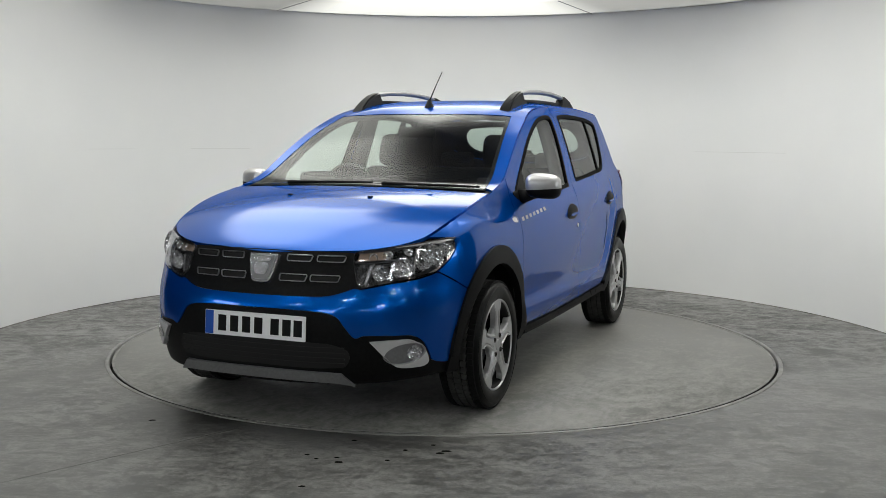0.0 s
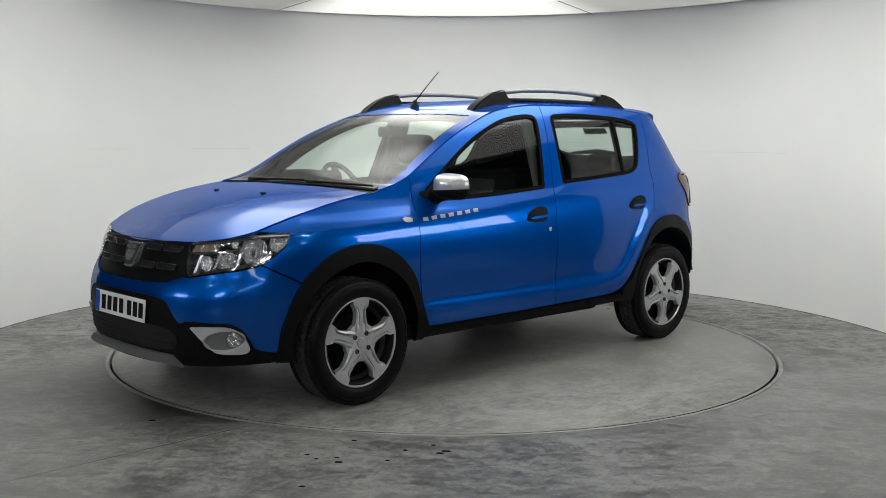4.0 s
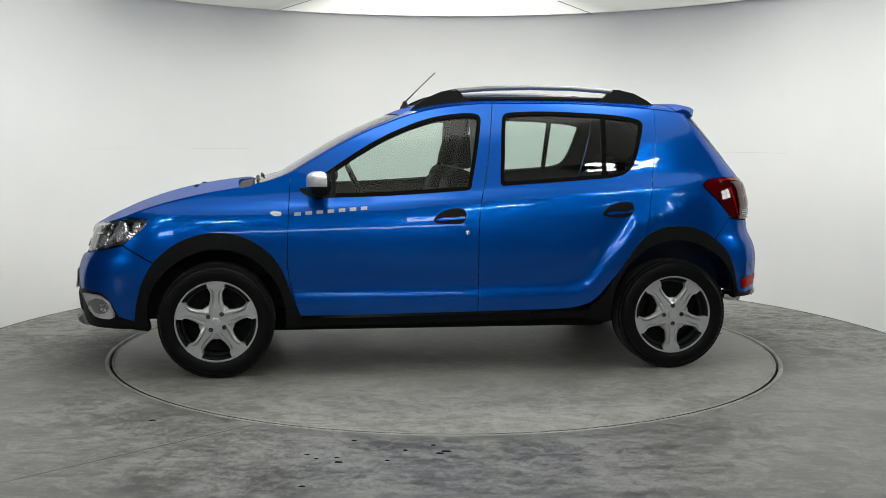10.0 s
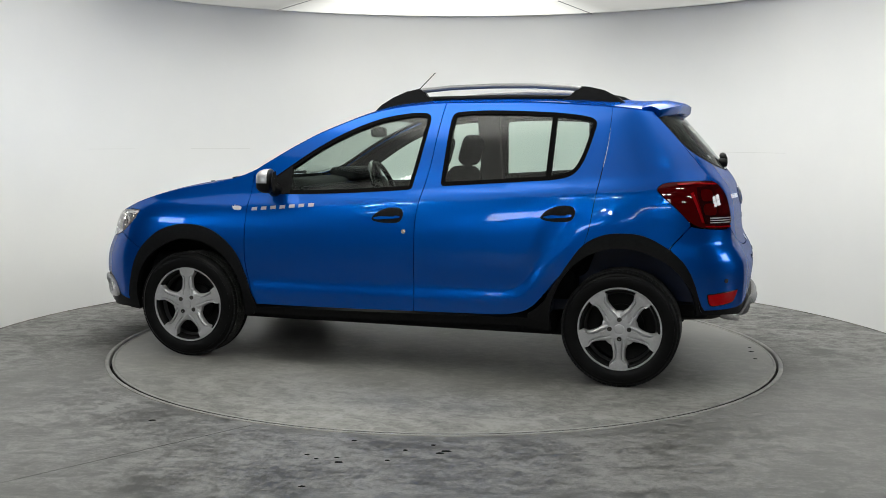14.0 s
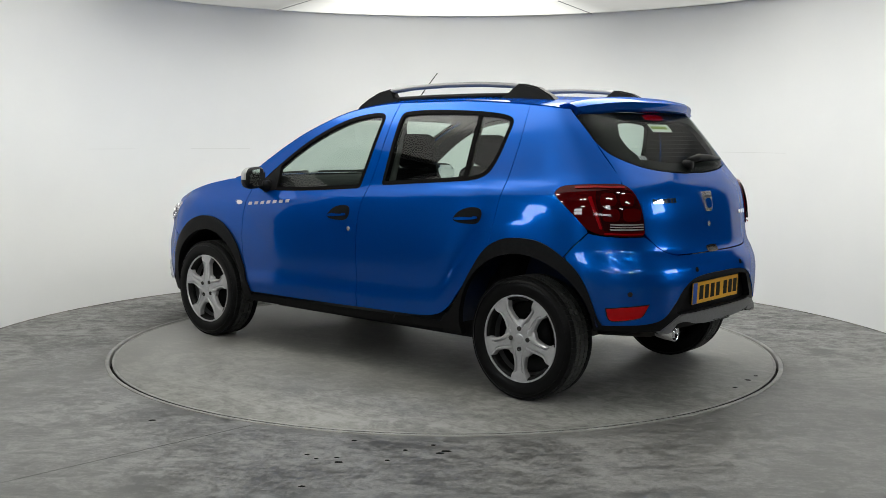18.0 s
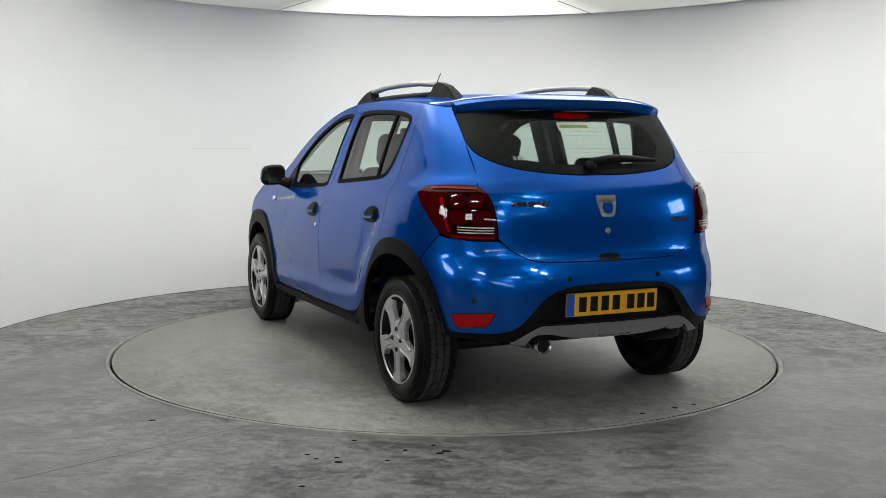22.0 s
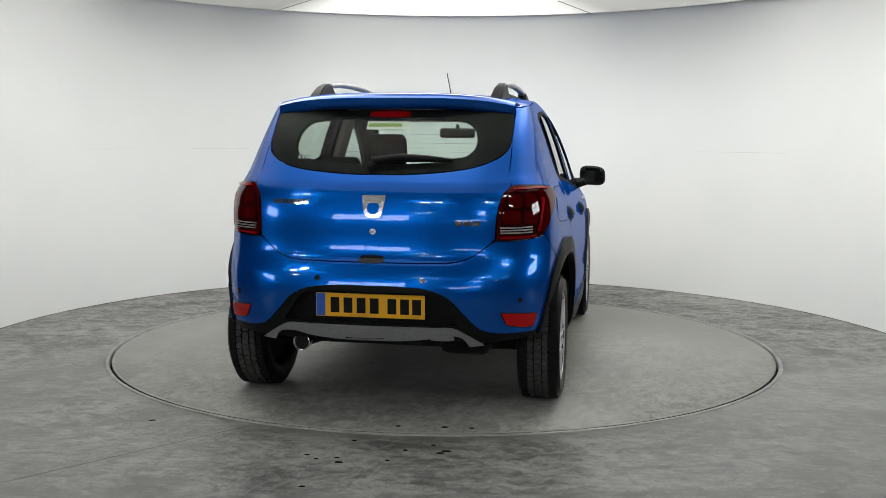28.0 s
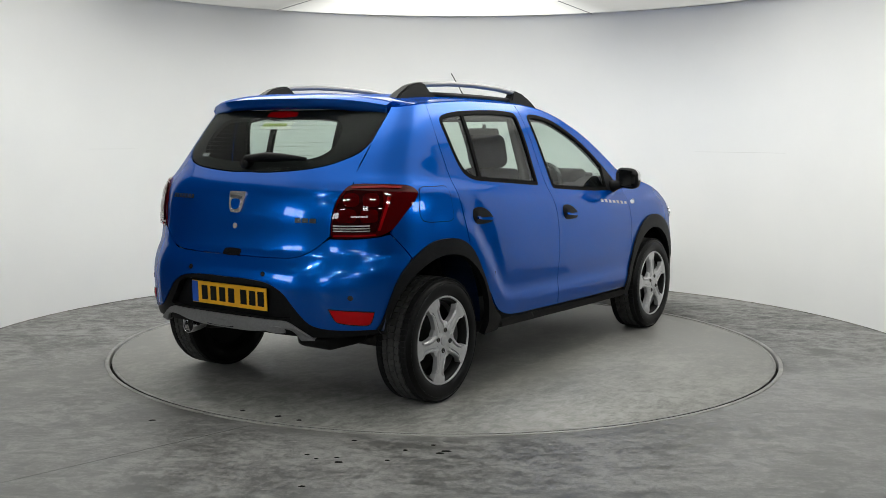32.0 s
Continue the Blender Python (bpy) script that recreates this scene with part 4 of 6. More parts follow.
def build_nose(car):
    lower = [front(0.0, 0.572), front(0.30, 0.567), front(0.385, 0.548), front(0.425, 0.50), front(0.465, 0.455), front(0.50, 0.466), (2.02, 0.463), (1.94, 0.460), (1.880, 0.428), (1.840, 0.365), (1.822, 0.335), along(1.73, 0.312)]
    half = [front(0.0, 0.628), front(0.24, 0.630), front(0.34, 0.636), front(0.40, 0.652), front(0.445, 0.668)]
    half += [(2.186, 0.664), (2.07, 0.685), (1.938, 0.704), sharp((1.842, 0.728)), sharp(along(1.625, 0.635)), sharp(along(1.69, 0.50)), sharp(along(1.73, 0.312))]
    half = rounded([sharp(half[0]), *half[1:-1], sharp(half[-1]), *lower[::-1][1:-1], sharp(lower[0])], 4)
    bumper = sheet("front_bumper", shell, mirror_f(half[:-3] if abs(half[-1, 0] - MID_F) < 0.02 else half), PAINT, car, gap=0.001, thick=0.02, back=TRIM, step=0.03)
    low = rounded([sharp(front(0.0, 0.572)), *[p for p in lower[1:]], sharp(along(1.73, 0.30)), sharp(along(1.74, 0.262)), along(1.85, 0.258), front(0.5, 0.246), sharp(front(0.0, 0.236))], 4)
    valance = sheet("lower_bumper", shell, mirror_f(low), BLACK_PLASTIC, car, gap=0.001, out=-0.004, thick=0.03, step=0.03, label="grained black lower bumper")
    # intake with its bars: a dark sheet stands for the opening's shade
    slot = rounded([front(y, z) for y, z in ((-0.34, 0.428), (0.0, 0.430), (0.34, 0.428), (0.43, 0.40), (0.44, 0.36), (0.41, 0.322), (0.0, 0.318), (-0.41, 0.322), (-0.44, 0.36), (-0.43, 0.40))], 4)
    sheet("intake", shell, slot, PIT, valance, step=0.03, out=-0.001, thick=0.004, label="dark sheet for the shaded opening behind the intake bars")
    for z in (0.335, 0.358, 0.381, 0.404):
        bar = np.array([front(-0.42, z), front(-0.2, z), front(0.0, z), front(0.2, z), front(0.42, z), front(0.42, z + 0.009), front(0.2, z + 0.009), front(0.0, z + 0.009), front(-0.2, z + 0.009), front(-0.42, z + 0.009)])
        sheet("intake_bar", shell, bar, PIT, valance, step=0.03, out=0.004, thick=0.012)
    # silver skid bar
    skid = rounded([sharp(front(-0.40, 0.296)), front(-0.2, 0.301), front(0.0, 0.302), front(0.2, 0.301), sharp(front(0.40, 0.296)), sharp(front(0.45, 0.240)), front(0.40, 0.252), front(0.2, 0.260), front(0.0, 0.261), front(-0.2, 0.260), front(-0.40, 0.252), sharp(front(-0.45, 0.240))], 5)
    sheet("skid_plate", shell, skid, SATIN_GREY, car, step=0.012, out=0.012, thick=0.03, dome=0.026, label="satin grey front skid plate")

    # black grille with outlined slots
    g = [sharp(front(0.0, 0.826)), front(0.2, 0.826), front(0.40, 0.824), sharp((2.24, 0.822)), sharp((2.238, 0.79)), (2.215, 0.70), sharp((2.186, 0.666)), front(0.41, 0.652), front(0.34, 0.638), front(0.2, 0.631), sharp(front(0.0, 0.630))]
    half = rounded(g, 4)
    grille = sheet("grille", shell, mirror_f(half[:-4]), BLACK_PLASTIC, car, out=-0.012, thick=0.02, step=0.03, label="black grille with thin chrome slot frames")
    for sgn in (1, -1):
        for y0, y1, z0, z1 in ((0.112, 0.232, 0.776, 0.806), (0.258, 0.385, 0.777, 0.806), (0.088, 0.218, 0.690, 0.722), (0.238, 0.370, 0.692, 0.722)):
            k = 0.006
            o = np.array([front(sgn * y, z) for y, z in ((y0, z0 + k), (y0 + k, z0), (y1 - k, z0), (y1, z0 + k), (y1 + 0.006, z1 - k), (y1 + 0.006 - k, z1), (y0 + k, z1), (y0, z1 - k))])
            sheet("slot_frame", shell, o, GRILLE_TRIM, grille, holes=[inset(o, 0.0028)], step=0.02, out=0.001, thick=0.008)
            sheet("slot", shell, inset(o, 0.006), PIT, grille, step=0.03, out=-0.008, thick=0.004)
    em = rounded([sharp(front(-0.072, 0.800)), sharp(front(0.072, 0.800)), front(0.068, 0.765), front(0.048, 0.690), front(0.03, 0.679), front(-0.03, 0.679), front(-0.048, 0.690), front(-0.068, 0.765)], 5)
    e = sheet("emblem", shell, em, EMBLEM, grille, step=0.012, out=0.008, thick=0.02, dome=0.006, label="plain chrome shield emblem")
    sheet("emblem_inlay", shell, inset(em, 0.011), GRILLE_TRIM, e, step=0.012, out=0.0155, thick=0.003)
    for pts in (((-0.042, 0.783), (0.042, 0.783), (0.040, 0.768), (-0.040, 0.768)), ((-0.034, 0.756), (0.034, 0.756), (0.026, 0.712), (-0.026, 0.712))):
        sheet("emblem_shape", shell, rounded([front(*p) for p in pts], 3), EMBLEM, e, step=0.012, out=0.018, thick=0.003)

    # number plate
    build_plate(car, 2.148, 0.491, 1, PLATE_WHITE, "white front number plate with plain black bars")

    for side in (1, -1):
        build_headlamp(car, side)
        bez = rounded([sharp((2.124, 0.440)), (2.02, 0.444), (1.94, 0.441), (1.885, 0.410), (1.85, 0.345), (1.862, 0.325), (1.90, 0.318), (2.0, 0.325), (2.05, 0.365)], 5)
        hole = disc_outline(1.965, 0.382, 0.095, 0.046, 36, -0.12)
        b = sheet("fog_lamp_bezel", shell, bez, BEZEL, car, holes=[hole], step=0.02, out=0.012, thick=0.03, side=side, dome=0.006, label="silver fog lamp surround")
        sheet("fog_bowl", shell, inset(hole, -0.004), SATIN_GREY, b, step=0.02, out=-0.0025, thick=0.001, side=side)
        lens = disc_outline(1.92, 0.384, 0.037, 0.037, 30)
        l = sheet("fog_lens", shell, lens, CLEAR, b, step=0.012, out=0.006, thick=0.004, dome=0.012, side=side, label="clear round fog lamp lens")
        sheet("fog_reflector", shell, inset(lens, 0.003), FACETS, l, step=0.01, out=0.001, thick=0.002, side=side)


def build_plate(car, x, z, way, face, label):
    """A number plate: 520 by 111 mm, a blue band and seven plain bars."""
    bm = bmesh.new()
    box(bm, -0.006, 0.0, -0.26, 0.26, -0.0555, 0.0555, 0.002)
    plate = part("number_plate", bm, face, car, label, smooth=False)
    plate.matrix_basis = pose(x, 0, z, 0, -4 if way > 0 else 2, 0 if way > 0 else 180)
    bm = bmesh.new()
    box(bm, 0.0, 0.0012, -0.2575, -0.215, -0.053, 0.053)
    part("blue_band", bm, PLATE_BLUE, plate, smooth=False)
    for i, y in enumerate((-0.168, -0.105, -0.042, 0.021, 0.105, 0.165, 0.222)):
        bm = bmesh.new()
        box(bm, 0.0, 0.0012, y - 0.021, y + 0.021, -0.036, 0.036)
        part("plate_bar", bm, PLATE_BLACK, plate, smooth=False)


FACETS = shader("faceted_reflector", (0.93, 0.93, 0.94), 0.12, 0.9)
_t = FACETS.node_tree
_v = _t.nodes.new("ShaderNodeTexVoronoi")
_v.inputs["Scale"].default_value = 60.0
_c = _t.nodes.new("ShaderNodeTexCoord")
_t.links.new(_c.outputs["Object"], _v.inputs["Vector"])
_b = _t.nodes.new("ShaderNodeBump")
_b.inputs["Strength"].default_value, _b.inputs["Distance"].default_value = 0.8, 0.02
_t.links.new(_v.outputs["Distance"], _b.inputs["Height"])
_t.links.new(_b.outputs["Normal"], _t.nodes["Principled BSDF"].inputs["Normal"])


for _m, _k, _h in ((LAMP_SHELL, 38.0, 0.5),):
    _t = _m.node_tree
    _v = _t.nodes.new("ShaderNodeTexVoronoi")
    _v.inputs["Scale"].default_value = _k
    _c = _t.nodes.new("ShaderNodeTexCoord")
    _t.links.new(_c.outputs["Object"], _v.inputs["Vector"])
    _b = _t.nodes.new("ShaderNodeBump")
    _b.inputs["Strength"].default_value, _b.inputs["Distance"].default_value = _h, 0.04
    _t.links.new(_v.outputs["Distance"], _b.inputs["Height"])
    _t.links.new(_b.outputs["Normal"], _t.nodes["Principled BSDF"].inputs["Normal"])


def bowl(bm, at, way, r, depth, steps=28):
    """A reflector bowl that opens along way."""
    q = Vector((0, 1, 0)).rotation_difference(Vector(way).normalized()).to_matrix().to_4x4()
    m = Matrix.Translation(at) @ q
    lathe(bm, [(r, 0.0), (r * 0.95, -depth * 0.25), (r * 0.8, -depth * 0.6), (r * 0.5, -depth * 0.9), (0.004, -depth)], steps, m)


def build_headlamp(car, side):
    o = rounded([sharp(HEADLAMP[0]), *HEADLAMP[1:5], sharp(HEADLAMP[5]), HEADLAMP[6], HEADLAMP[7], sharp(HEADLAMP[8]), *HEADLAMP[9:]], 5)
    lens = sheet("headlamp", shell, o, CLEAR, car, step=0.03, out=0.002, thick=0.004, gap=0.002, side=side, label="clear headlamp with chrome reflectors in a dark housing")
    lens.visible_shadow = False
    sheet("headlamp_housing", shell, inset(o, 0.002), LAMP_SHELL, lens, step=0.03, out=-0.06, thick=-0.056, side=side, back=GLOSS_BLACK)
    strip = rounded([sharp(along(1.65, 0.868)), (1.76, 0.871), (1.865, 0.866), (2.05, 0.845), sharp((2.22, 0.826)), sharp((2.22, 0.816)), (2.05, 0.833), (1.865, 0.853), sharp((1.75, 0.855))], 4)
    sheet("chrome_brow", shell, strip, CHROME, lens, step=0.02, out=-0.008, thick=0.03, side=side)
    low = rounded([sharp((2.12, 0.684)), (2.03, 0.700), (1.938, 0.716), (1.85, 0.742), sharp((1.80, 0.772)), sharp((1.806, 0.79)), (1.858, 0.76), (1.94, 0.731), (2.03, 0.713), sharp((2.12, 0.695))], 4)
    sheet("chrome_lip", shell, low, CHROME, lens, step=0.02, out=-0.010, thick=0.03, side=side)
    mid = rounded([sharp((2.23, 0.775)), (2.10, 0.778), sharp((1.99, 0.79)), sharp((1.99, 0.80)), (2.1, 0.789), sharp((2.232, 0.785))], 4)
    sheet("divider", shell, mid, CHROME, lens, step=0.02, out=-0.012, thick=0.03, side=side)
    for u, z, r in ((1.885, 0.795, 0.066), (2.015, 0.752, 0.048), (2.115, 0.735, 0.036), (2.15, 0.800, 0.022), (2.085, 0.812, 0.022), (1.99, 0.826, 0.020), (1.785, 0.830, 0.036), (1.725, 0.848, 0.022)):
        p, n = shell(np.array([u]), np.array([z]))
        p, n = Vector(p[0]), Vector(n[0])
        bm = bmesh.new()
        way = (n + Vector((0.8, 0, 0))).normalized()
        bowl(bm, p - n * 0.012, way, r, r * 0.7)
        if side < 0:
            for v in bm.verts:
                v.co.y *= -1
        part("reflector_bowl", bm, FACETS, lens)
    for u, z0, z1 in ((1.955, 0.722, 0.842), (2.068, 0.705, 0.778), (2.168, 0.690, 0.772)):
        fin = rounded([sharp((u, z0)), sharp((u + 0.012, z0)), sharp((u - 0.004, z1)), sharp((u - 0.022, z1))], 3)
        sheet("lamp_fin", shell, fin, EMBLEM, lens, step=0.02, out=-0.014, thick=0.03, side=side)
    amb = rounded([sharp((2.215, 0.816)), sharp((2.10, 0.828)), sharp((2.09, 0.795)), sharp((2.222, 0.788))], 3)
    sheet("amber_insert", shell, amb, AMBER, lens, step=0.02, out=-0.022, thick=0.006, side=side, label="amber indicator behind the lens")
    amber = rounded([(1.76, 0.845), (1.70, 0.85), (1.72, 0.83), (1.775, 0.79)], 4)
    sheet("outer_reflector", shell, amber, FACETS, lens, step=0.02, out=-0.02, thick=0.01, side=side)


def build_tail(car):
    # tailgate below the glass
    gate = [rear(0.0, 1.150), rear(0.12, 1.149), rear(0.315, 1.163), rear(0.455, 1.186), rear(0.548, 1.224), rear(0.591, 1.260), sharp(rear(0.6085, 1.312)), sharp(rear(0.6095, 1.20)), sharp((-1.848, 1.100)),
            (-1.90, 1.06), (-1.931, 0.99), sharp((-1.946, 0.862)), rear(0.545, 0.84), rear(0.49, 0.795), rear(0.43, 0.765), rear(0.35, 0.752)]
    half = rounded([sharp(gate[0]), *gate[1:], sharp(rear(0.0, 0.748))], 4)
    tailgate = sheet("tailgate", shell, mirror_r(half[:-4]), PAINT, car, gap=0.0016, thick=0.02, back=TRIM, step=0.03)
    # glass
    win = [sharp(rear(0.0, 1.46)), rear(0.3, 1.46), sharp(rear(0.604, 1.470)), rear(0.6068, 1.40), rear(0.6068, 1.31), rear(0.590, 1.264), rear(0.545, 1.225), rear(0.455, 1.188), rear(0.315, 1.165), rear(0.12, 1.152)]
    hw = rounded([*win, sharp(rear(0.0, 1.152))], 4)
    full = mirror_r(hw[:-4])
    pane = sheet("rear_window", shell, full, REAR_GLASS, tailgate, step=0.05, out=0.002, thick=0.004, gap=0.002)
    pane.visible_shadow = False
    see = rounded([rear(-0.38, 1.412), rear(0.0, 1.424), rear(0.38, 1.412), rear(0.44, 1.36), rear(0.445, 1.28), rear(0.39, 1.232), rear(0.23, 1.208), rear(0.0, 1.200), rear(-0.23, 1.208), rear(-0.39, 1.232), rear(-0.445, 1.28), rear(-0.44, 1.36)], 5)
    sheet("rear_window_border", shell, inset(full, 0.003), GLASS_BLACK, tailgate, holes=[see], step=0.03, out=-0.004, thick=0.02, back=GLASS_BLACK)
    for i in range(9):
        z = 1.235 + i * 0.021
        y = 0.435
        line = np.array([rear(v, z) for v in (-y, -0.25, 0, 0.25, y)] + [rear(v, z + 0.0008) for v in (y, 0.25, 0, -0.25, -y)])
        sheet("heater_wire", shell, line, DARK_METAL, pane, step=0.1, out=-0.002, thick=0.0)
    # high brake lamp
    bl = rounded([rear(-0.10, 1.430), rear(0.10, 1.430), rear(0.095, 1.452), rear(-0.095, 1.452)], 4)
    sheet("high_brake_lamp", shell, bl, RED_LENS, tailgate, step=0.02, out=-0.0025, thick=0.006, label="red high-level brake lamp")
    tag = np.array([rear(y, z) for y, z in ((0.105, 1.367), (-0.105, 1.367), (-0.105, 1.407), (0.105, 1.407))])
    sheet("window_sticker", shell, tag, STICKER, tailgate, step=0.05, out=-0.006, thick=0.002, label="pale sticker inside the rear window")
    tag = np.array([rear(y, z) for y, z in ((0.095, 1.380), (-0.07, 1.380), (-0.07, 1.395), (0.095, 1.395))])
    sheet("sticker_bar", shell, tag, STICKER_GREEN, tailgate, step=0.05, out=-0.0045, thick=0.001)
    for k in range(3):
        y = 0.42 - 0.02 * k
        tag = np.array([rear(y, 1.222), rear(y - 0.013, 1.222), rear(y - 0.013, 1.24), rear(y, 1.24)])
        sheet("sticker_bar", shell, tag, WHITE_MARK, tailgate, step=0.05, out=-0.0025, thick=0.001)
    # spoiler over the glass
    bm = bmesh.new()
    n = 28
    rows = []
    for i in range(n + 1):
        v = -1 + 2 * i / n
        y = 0.605 * v
        tip = -1.580 + 0.125 * abs(v) ** 3.2
        root = top(np.array([-1.36]), np.array([0.97 * v]))[0][0]
        zt = 1.527 - 0.036 * abs(v) ** 3.5
        p = [(root[0], root[1], root[2] + 0.002), ((root[0] + tip) / 2, y, (root[2] + zt) / 2 + 0.012), (tip + 0.02, y, zt + 0.002), (tip, y, zt - 0.010), (tip + 0.004, y, zt - 0.045), (tip + 0.022, y * 0.99, zt - 0.062), (-1.47, y * 0.985, 1.462), (-1.40, y * 0.97, 1.466)]
        rows.append([bm.verts.new(q) for q in p])
    for a, b in zip(rows, rows[1:]):
        for k in range(7):
            bm.faces.new((a[k], b[k], b[k + 1], a[k + 1]))
    bm.faces.new(rows[0])
    bm.faces.new(rows[-1][::-1])
    bmesh.ops.recalc_face_normals(bm, faces=bm.faces)
    sp = part("roof_spoiler", bm, PAINT, tailgate, "blue roof spoiler over the rear window")
    sp.data.set_sharp_from_angle(angle=radians(50))
    # wiper
    bm = bmesh.new()
    pts = [shell(np.array([rear(y, z)[0]]), np.array([z]))[0][0] + np.array([-0.028, 0, 0.012]) for y, z in ((0.03, 1.200), (-0.10, 1.216), (-0.22, 1.214), (-0.36, 1.206))]
    tube(bm, [tuple(p) for p in pts], [0.020, 0.021, 0.017, 0.008], 8)
    lathe(bm, [(0.001, 0.02), (0.022, 0.018), (0.026, 0.0), (0.026, -0.03)], 20, Matrix.Translation((-1.785, 0.03, 1.19)) @ pose(0, 0, 0, 0, 0, 90))
    part("rear_wiper", bm, BLACK_PLASTIC, tailgate, "black rear wiper")
    # lock, emblem, badges, grip
    sheet("boot_lock", shell, disc_outline(MID_R, 0.887, 0.0145, 0.0145, 24), EMBLEM, tailgate, step=0.012, out=0.004, thick=0.006)
    em = rounded([sharp(rear(-0.055, 1.053)), sharp(rear(0.055, 1.053)), rear(0.052, 1.02), rear(0.038, 0.962), rear(0.024, 0.952), rear(-0.024, 0.952), rear(-0.038, 0.962), rear(-0.052, 1.02)], 5)
    e = sheet("emblem", shell, em, EMBLEM, tailgate, step=0.012, out=0.008, thick=0.01, dome=0.004, label="plain chrome shield emblem")
    low = rounded([rear(-0.026, 1.012), rear(0.026, 1.012), rear(0.020, 0.972), rear(-0.020, 0.972)], 4)
    sheet("emblem_inlay", shell, low, PAINT, e, step=0.012, out=0.0135, thick=0.002)
    slit = rounded([rear(-0.040, 1.030), rear(0.040, 1.030), rear(0.037, 1.020), rear(-0.037, 1.020)], 4)
    sheet("emblem_slit", shell, slit, GRILLE_TRIM, e, step=0.012, out=0.0135, thick=0.002)
    for y0, y1, z0, n in ((0.50, 0.315, 1.008, 7), (-0.385, -0.505, 0.920, 3)):
        for i in range(n):
            a = y0 + (y1 - y0) * i / n
            b = y0 + (y1 - y0) * (i + 0.82) / n
            sheet("badge_bar", shell, np.array([rear(a, z0), rear(b, z0), rear(b, z0 + 0.022), rear(a, z0 + 0.022)]), CHROME, tailgate, step=0.03, out=0.003, thick=0.003)
    grip = rounded([rear(-0.06, 0.757), rear(-0.05, 0.775), rear(0.05, 0.775), rear(0.06, 0.757), rear(0.05, 0.745), rear(-0.05, 0.745)], 4)
    sheet("tailgate_grip", shell, grip, GLOSS_BLACK, tailgate, step=0.015, out=0.002, thick=0.02)

    # bumper
    top_line = [rear(0.0, 0.746), rear(0.35, 0.750), rear(0.43, 0.763), rear(0.49, 0.793), rear(0.545, 0.836), sharp((-1.944, 0.850)), (-1.838, 0.850), (-1.72, 0.859), sharp((-1.66, 0.870)), sharp(along(-1.545, 0.752))]
    side_line = [sharp(along(-1.60, 0.66)), sharp(along(-1.66, 0.55)), sharp(along(-1.685, 0.415))]
    low_line = [sharp(rear(0.76, 0.424)), rear(0.68, 0.424), rear(0.58, 0.430), rear(0.51, 0.452), rear(0.44, 0.52), rear(0.38, 0.585), rear(0.30, 0.625), rear(0.18, 0.640)]
    half = rounded([sharp(top_line[0]), *top_line[1:], *side_line, *low_line, sharp(rear(0.0, 0.641))], 4)
    bumper = sheet("rear_bumper", shell, mirror_r(half[:-4]), PAINT, car, gap=0.002, thick=0.02, back=TRIM, step=0.03)
    lowb = [sharp(rear(0.0, 0.641)), *low_line[::-1], sharp(along(-1.685, 0.412)), sharp(along(-1.69, 0.402)), rear(0.70, 0.396), rear(0.58, 0.388), rear(0.5, 0.386), sharp(rear(0.0, 0.392))]
    half = rounded(lowb, 4)
    recess = rounded([rear(-0.31, 0.605), rear(0.0, 0.612), rear(0.31, 0.605), rear(0.375, 0.53), rear(0.41, 0.468), rear(0.0, 0.464), rear(-0.41, 0.468), rear(-0.375, 0.53)], 4)
    valance = sheet("rear_lower_bumper", shell, mirror_r(half[:-4]), BLACK_PLASTIC, car, holes=[recess], out=-0.004, thick=0.03, step=0.03, label="grained black lower rear bumper")
    sheet("plate_recess", shell, inset(recess, -0.004), BLACK_PLASTIC, valance, out=-0.042, thick=-0.036, step=0.03)
    skid = [sharp(rear(0.0, 0.455)), rear(0.3, 0.457), rear(0.385, 0.457), rear(0.42, 0.446), sharp(rear(0.53, 0.378)), sharp(rear(0.465, 0.372)), rear(0.43, 0.415), rear(0.36, 0.422), rear(0.27, 0.404), rear(0.15, 0.392), sharp(rear(0.0, 0.390))]
    half = rounded(skid, 5)
    sk = sheet("skid_plate", shell, mirror_r(half[:-5]), SATIN_GREY, car, out=0.010, thick=0.03, step=0.014, dome=0.022, label="satin grey rear skid plate")
    for y, w in ((0.015, 0.09), (-0.345, 0.052)):
        slot = rounded([rear(y - w, 0.412), rear(y - w + 0.012, 0.434), rear(y + w - 0.012, 0.434), rear(y + w, 0.412)], 4)
        sheet("skid_slot", shell, slot, SATIN_GREY, sk, step=0.015, out=0.030, thick=0.012, dome=0.006)
        lip = rounded([rear(y - w, 0.407), rear(y - w, 0.413), rear(y + w, 0.413), rear(y + w, 0.407)], 3)
        sheet("slot_shade", shell, lip, BLACK_PLASTIC, sk, step=0.015, out=0.0295, thick=0.010)
    build_plate(car, -1.946, 0.546, -1, PLATE_YELLOW, "yellow rear number plate with plain black bars")
    for side in (1, -1):
        for y, z in ((0.25, 0.672), (0.685, 0.580)):
            sheet("parking_sensor", shell, disc_outline(*rear(y, z), 0.012, 0.012, 22), GLOSS_BLACK, bumper, step=0.012, out=0.003, thick=0.004, side=side)
        refl = rounded([sharp((-1.708, 0.507)), (-1.80, 0.515), sharp((-1.902, 0.523)), (-1.876, 0.476), (-1.858, 0.464), (-1.75, 0.450), (-1.722, 0.457)], 5)
        sheet("reflector_surround", shell, inset(refl, -0.005), GLOSS_BLACK, bumper, step=0.02, out=0.001, thick=0.004, side=side)
        sheet("reflector", shell, refl, RED_LENS, bumper, step=0.02, out=0.004, thick=0.01, dome=0.004, side=side, label="red rear reflector")
        build_tail_lamp(car, side)


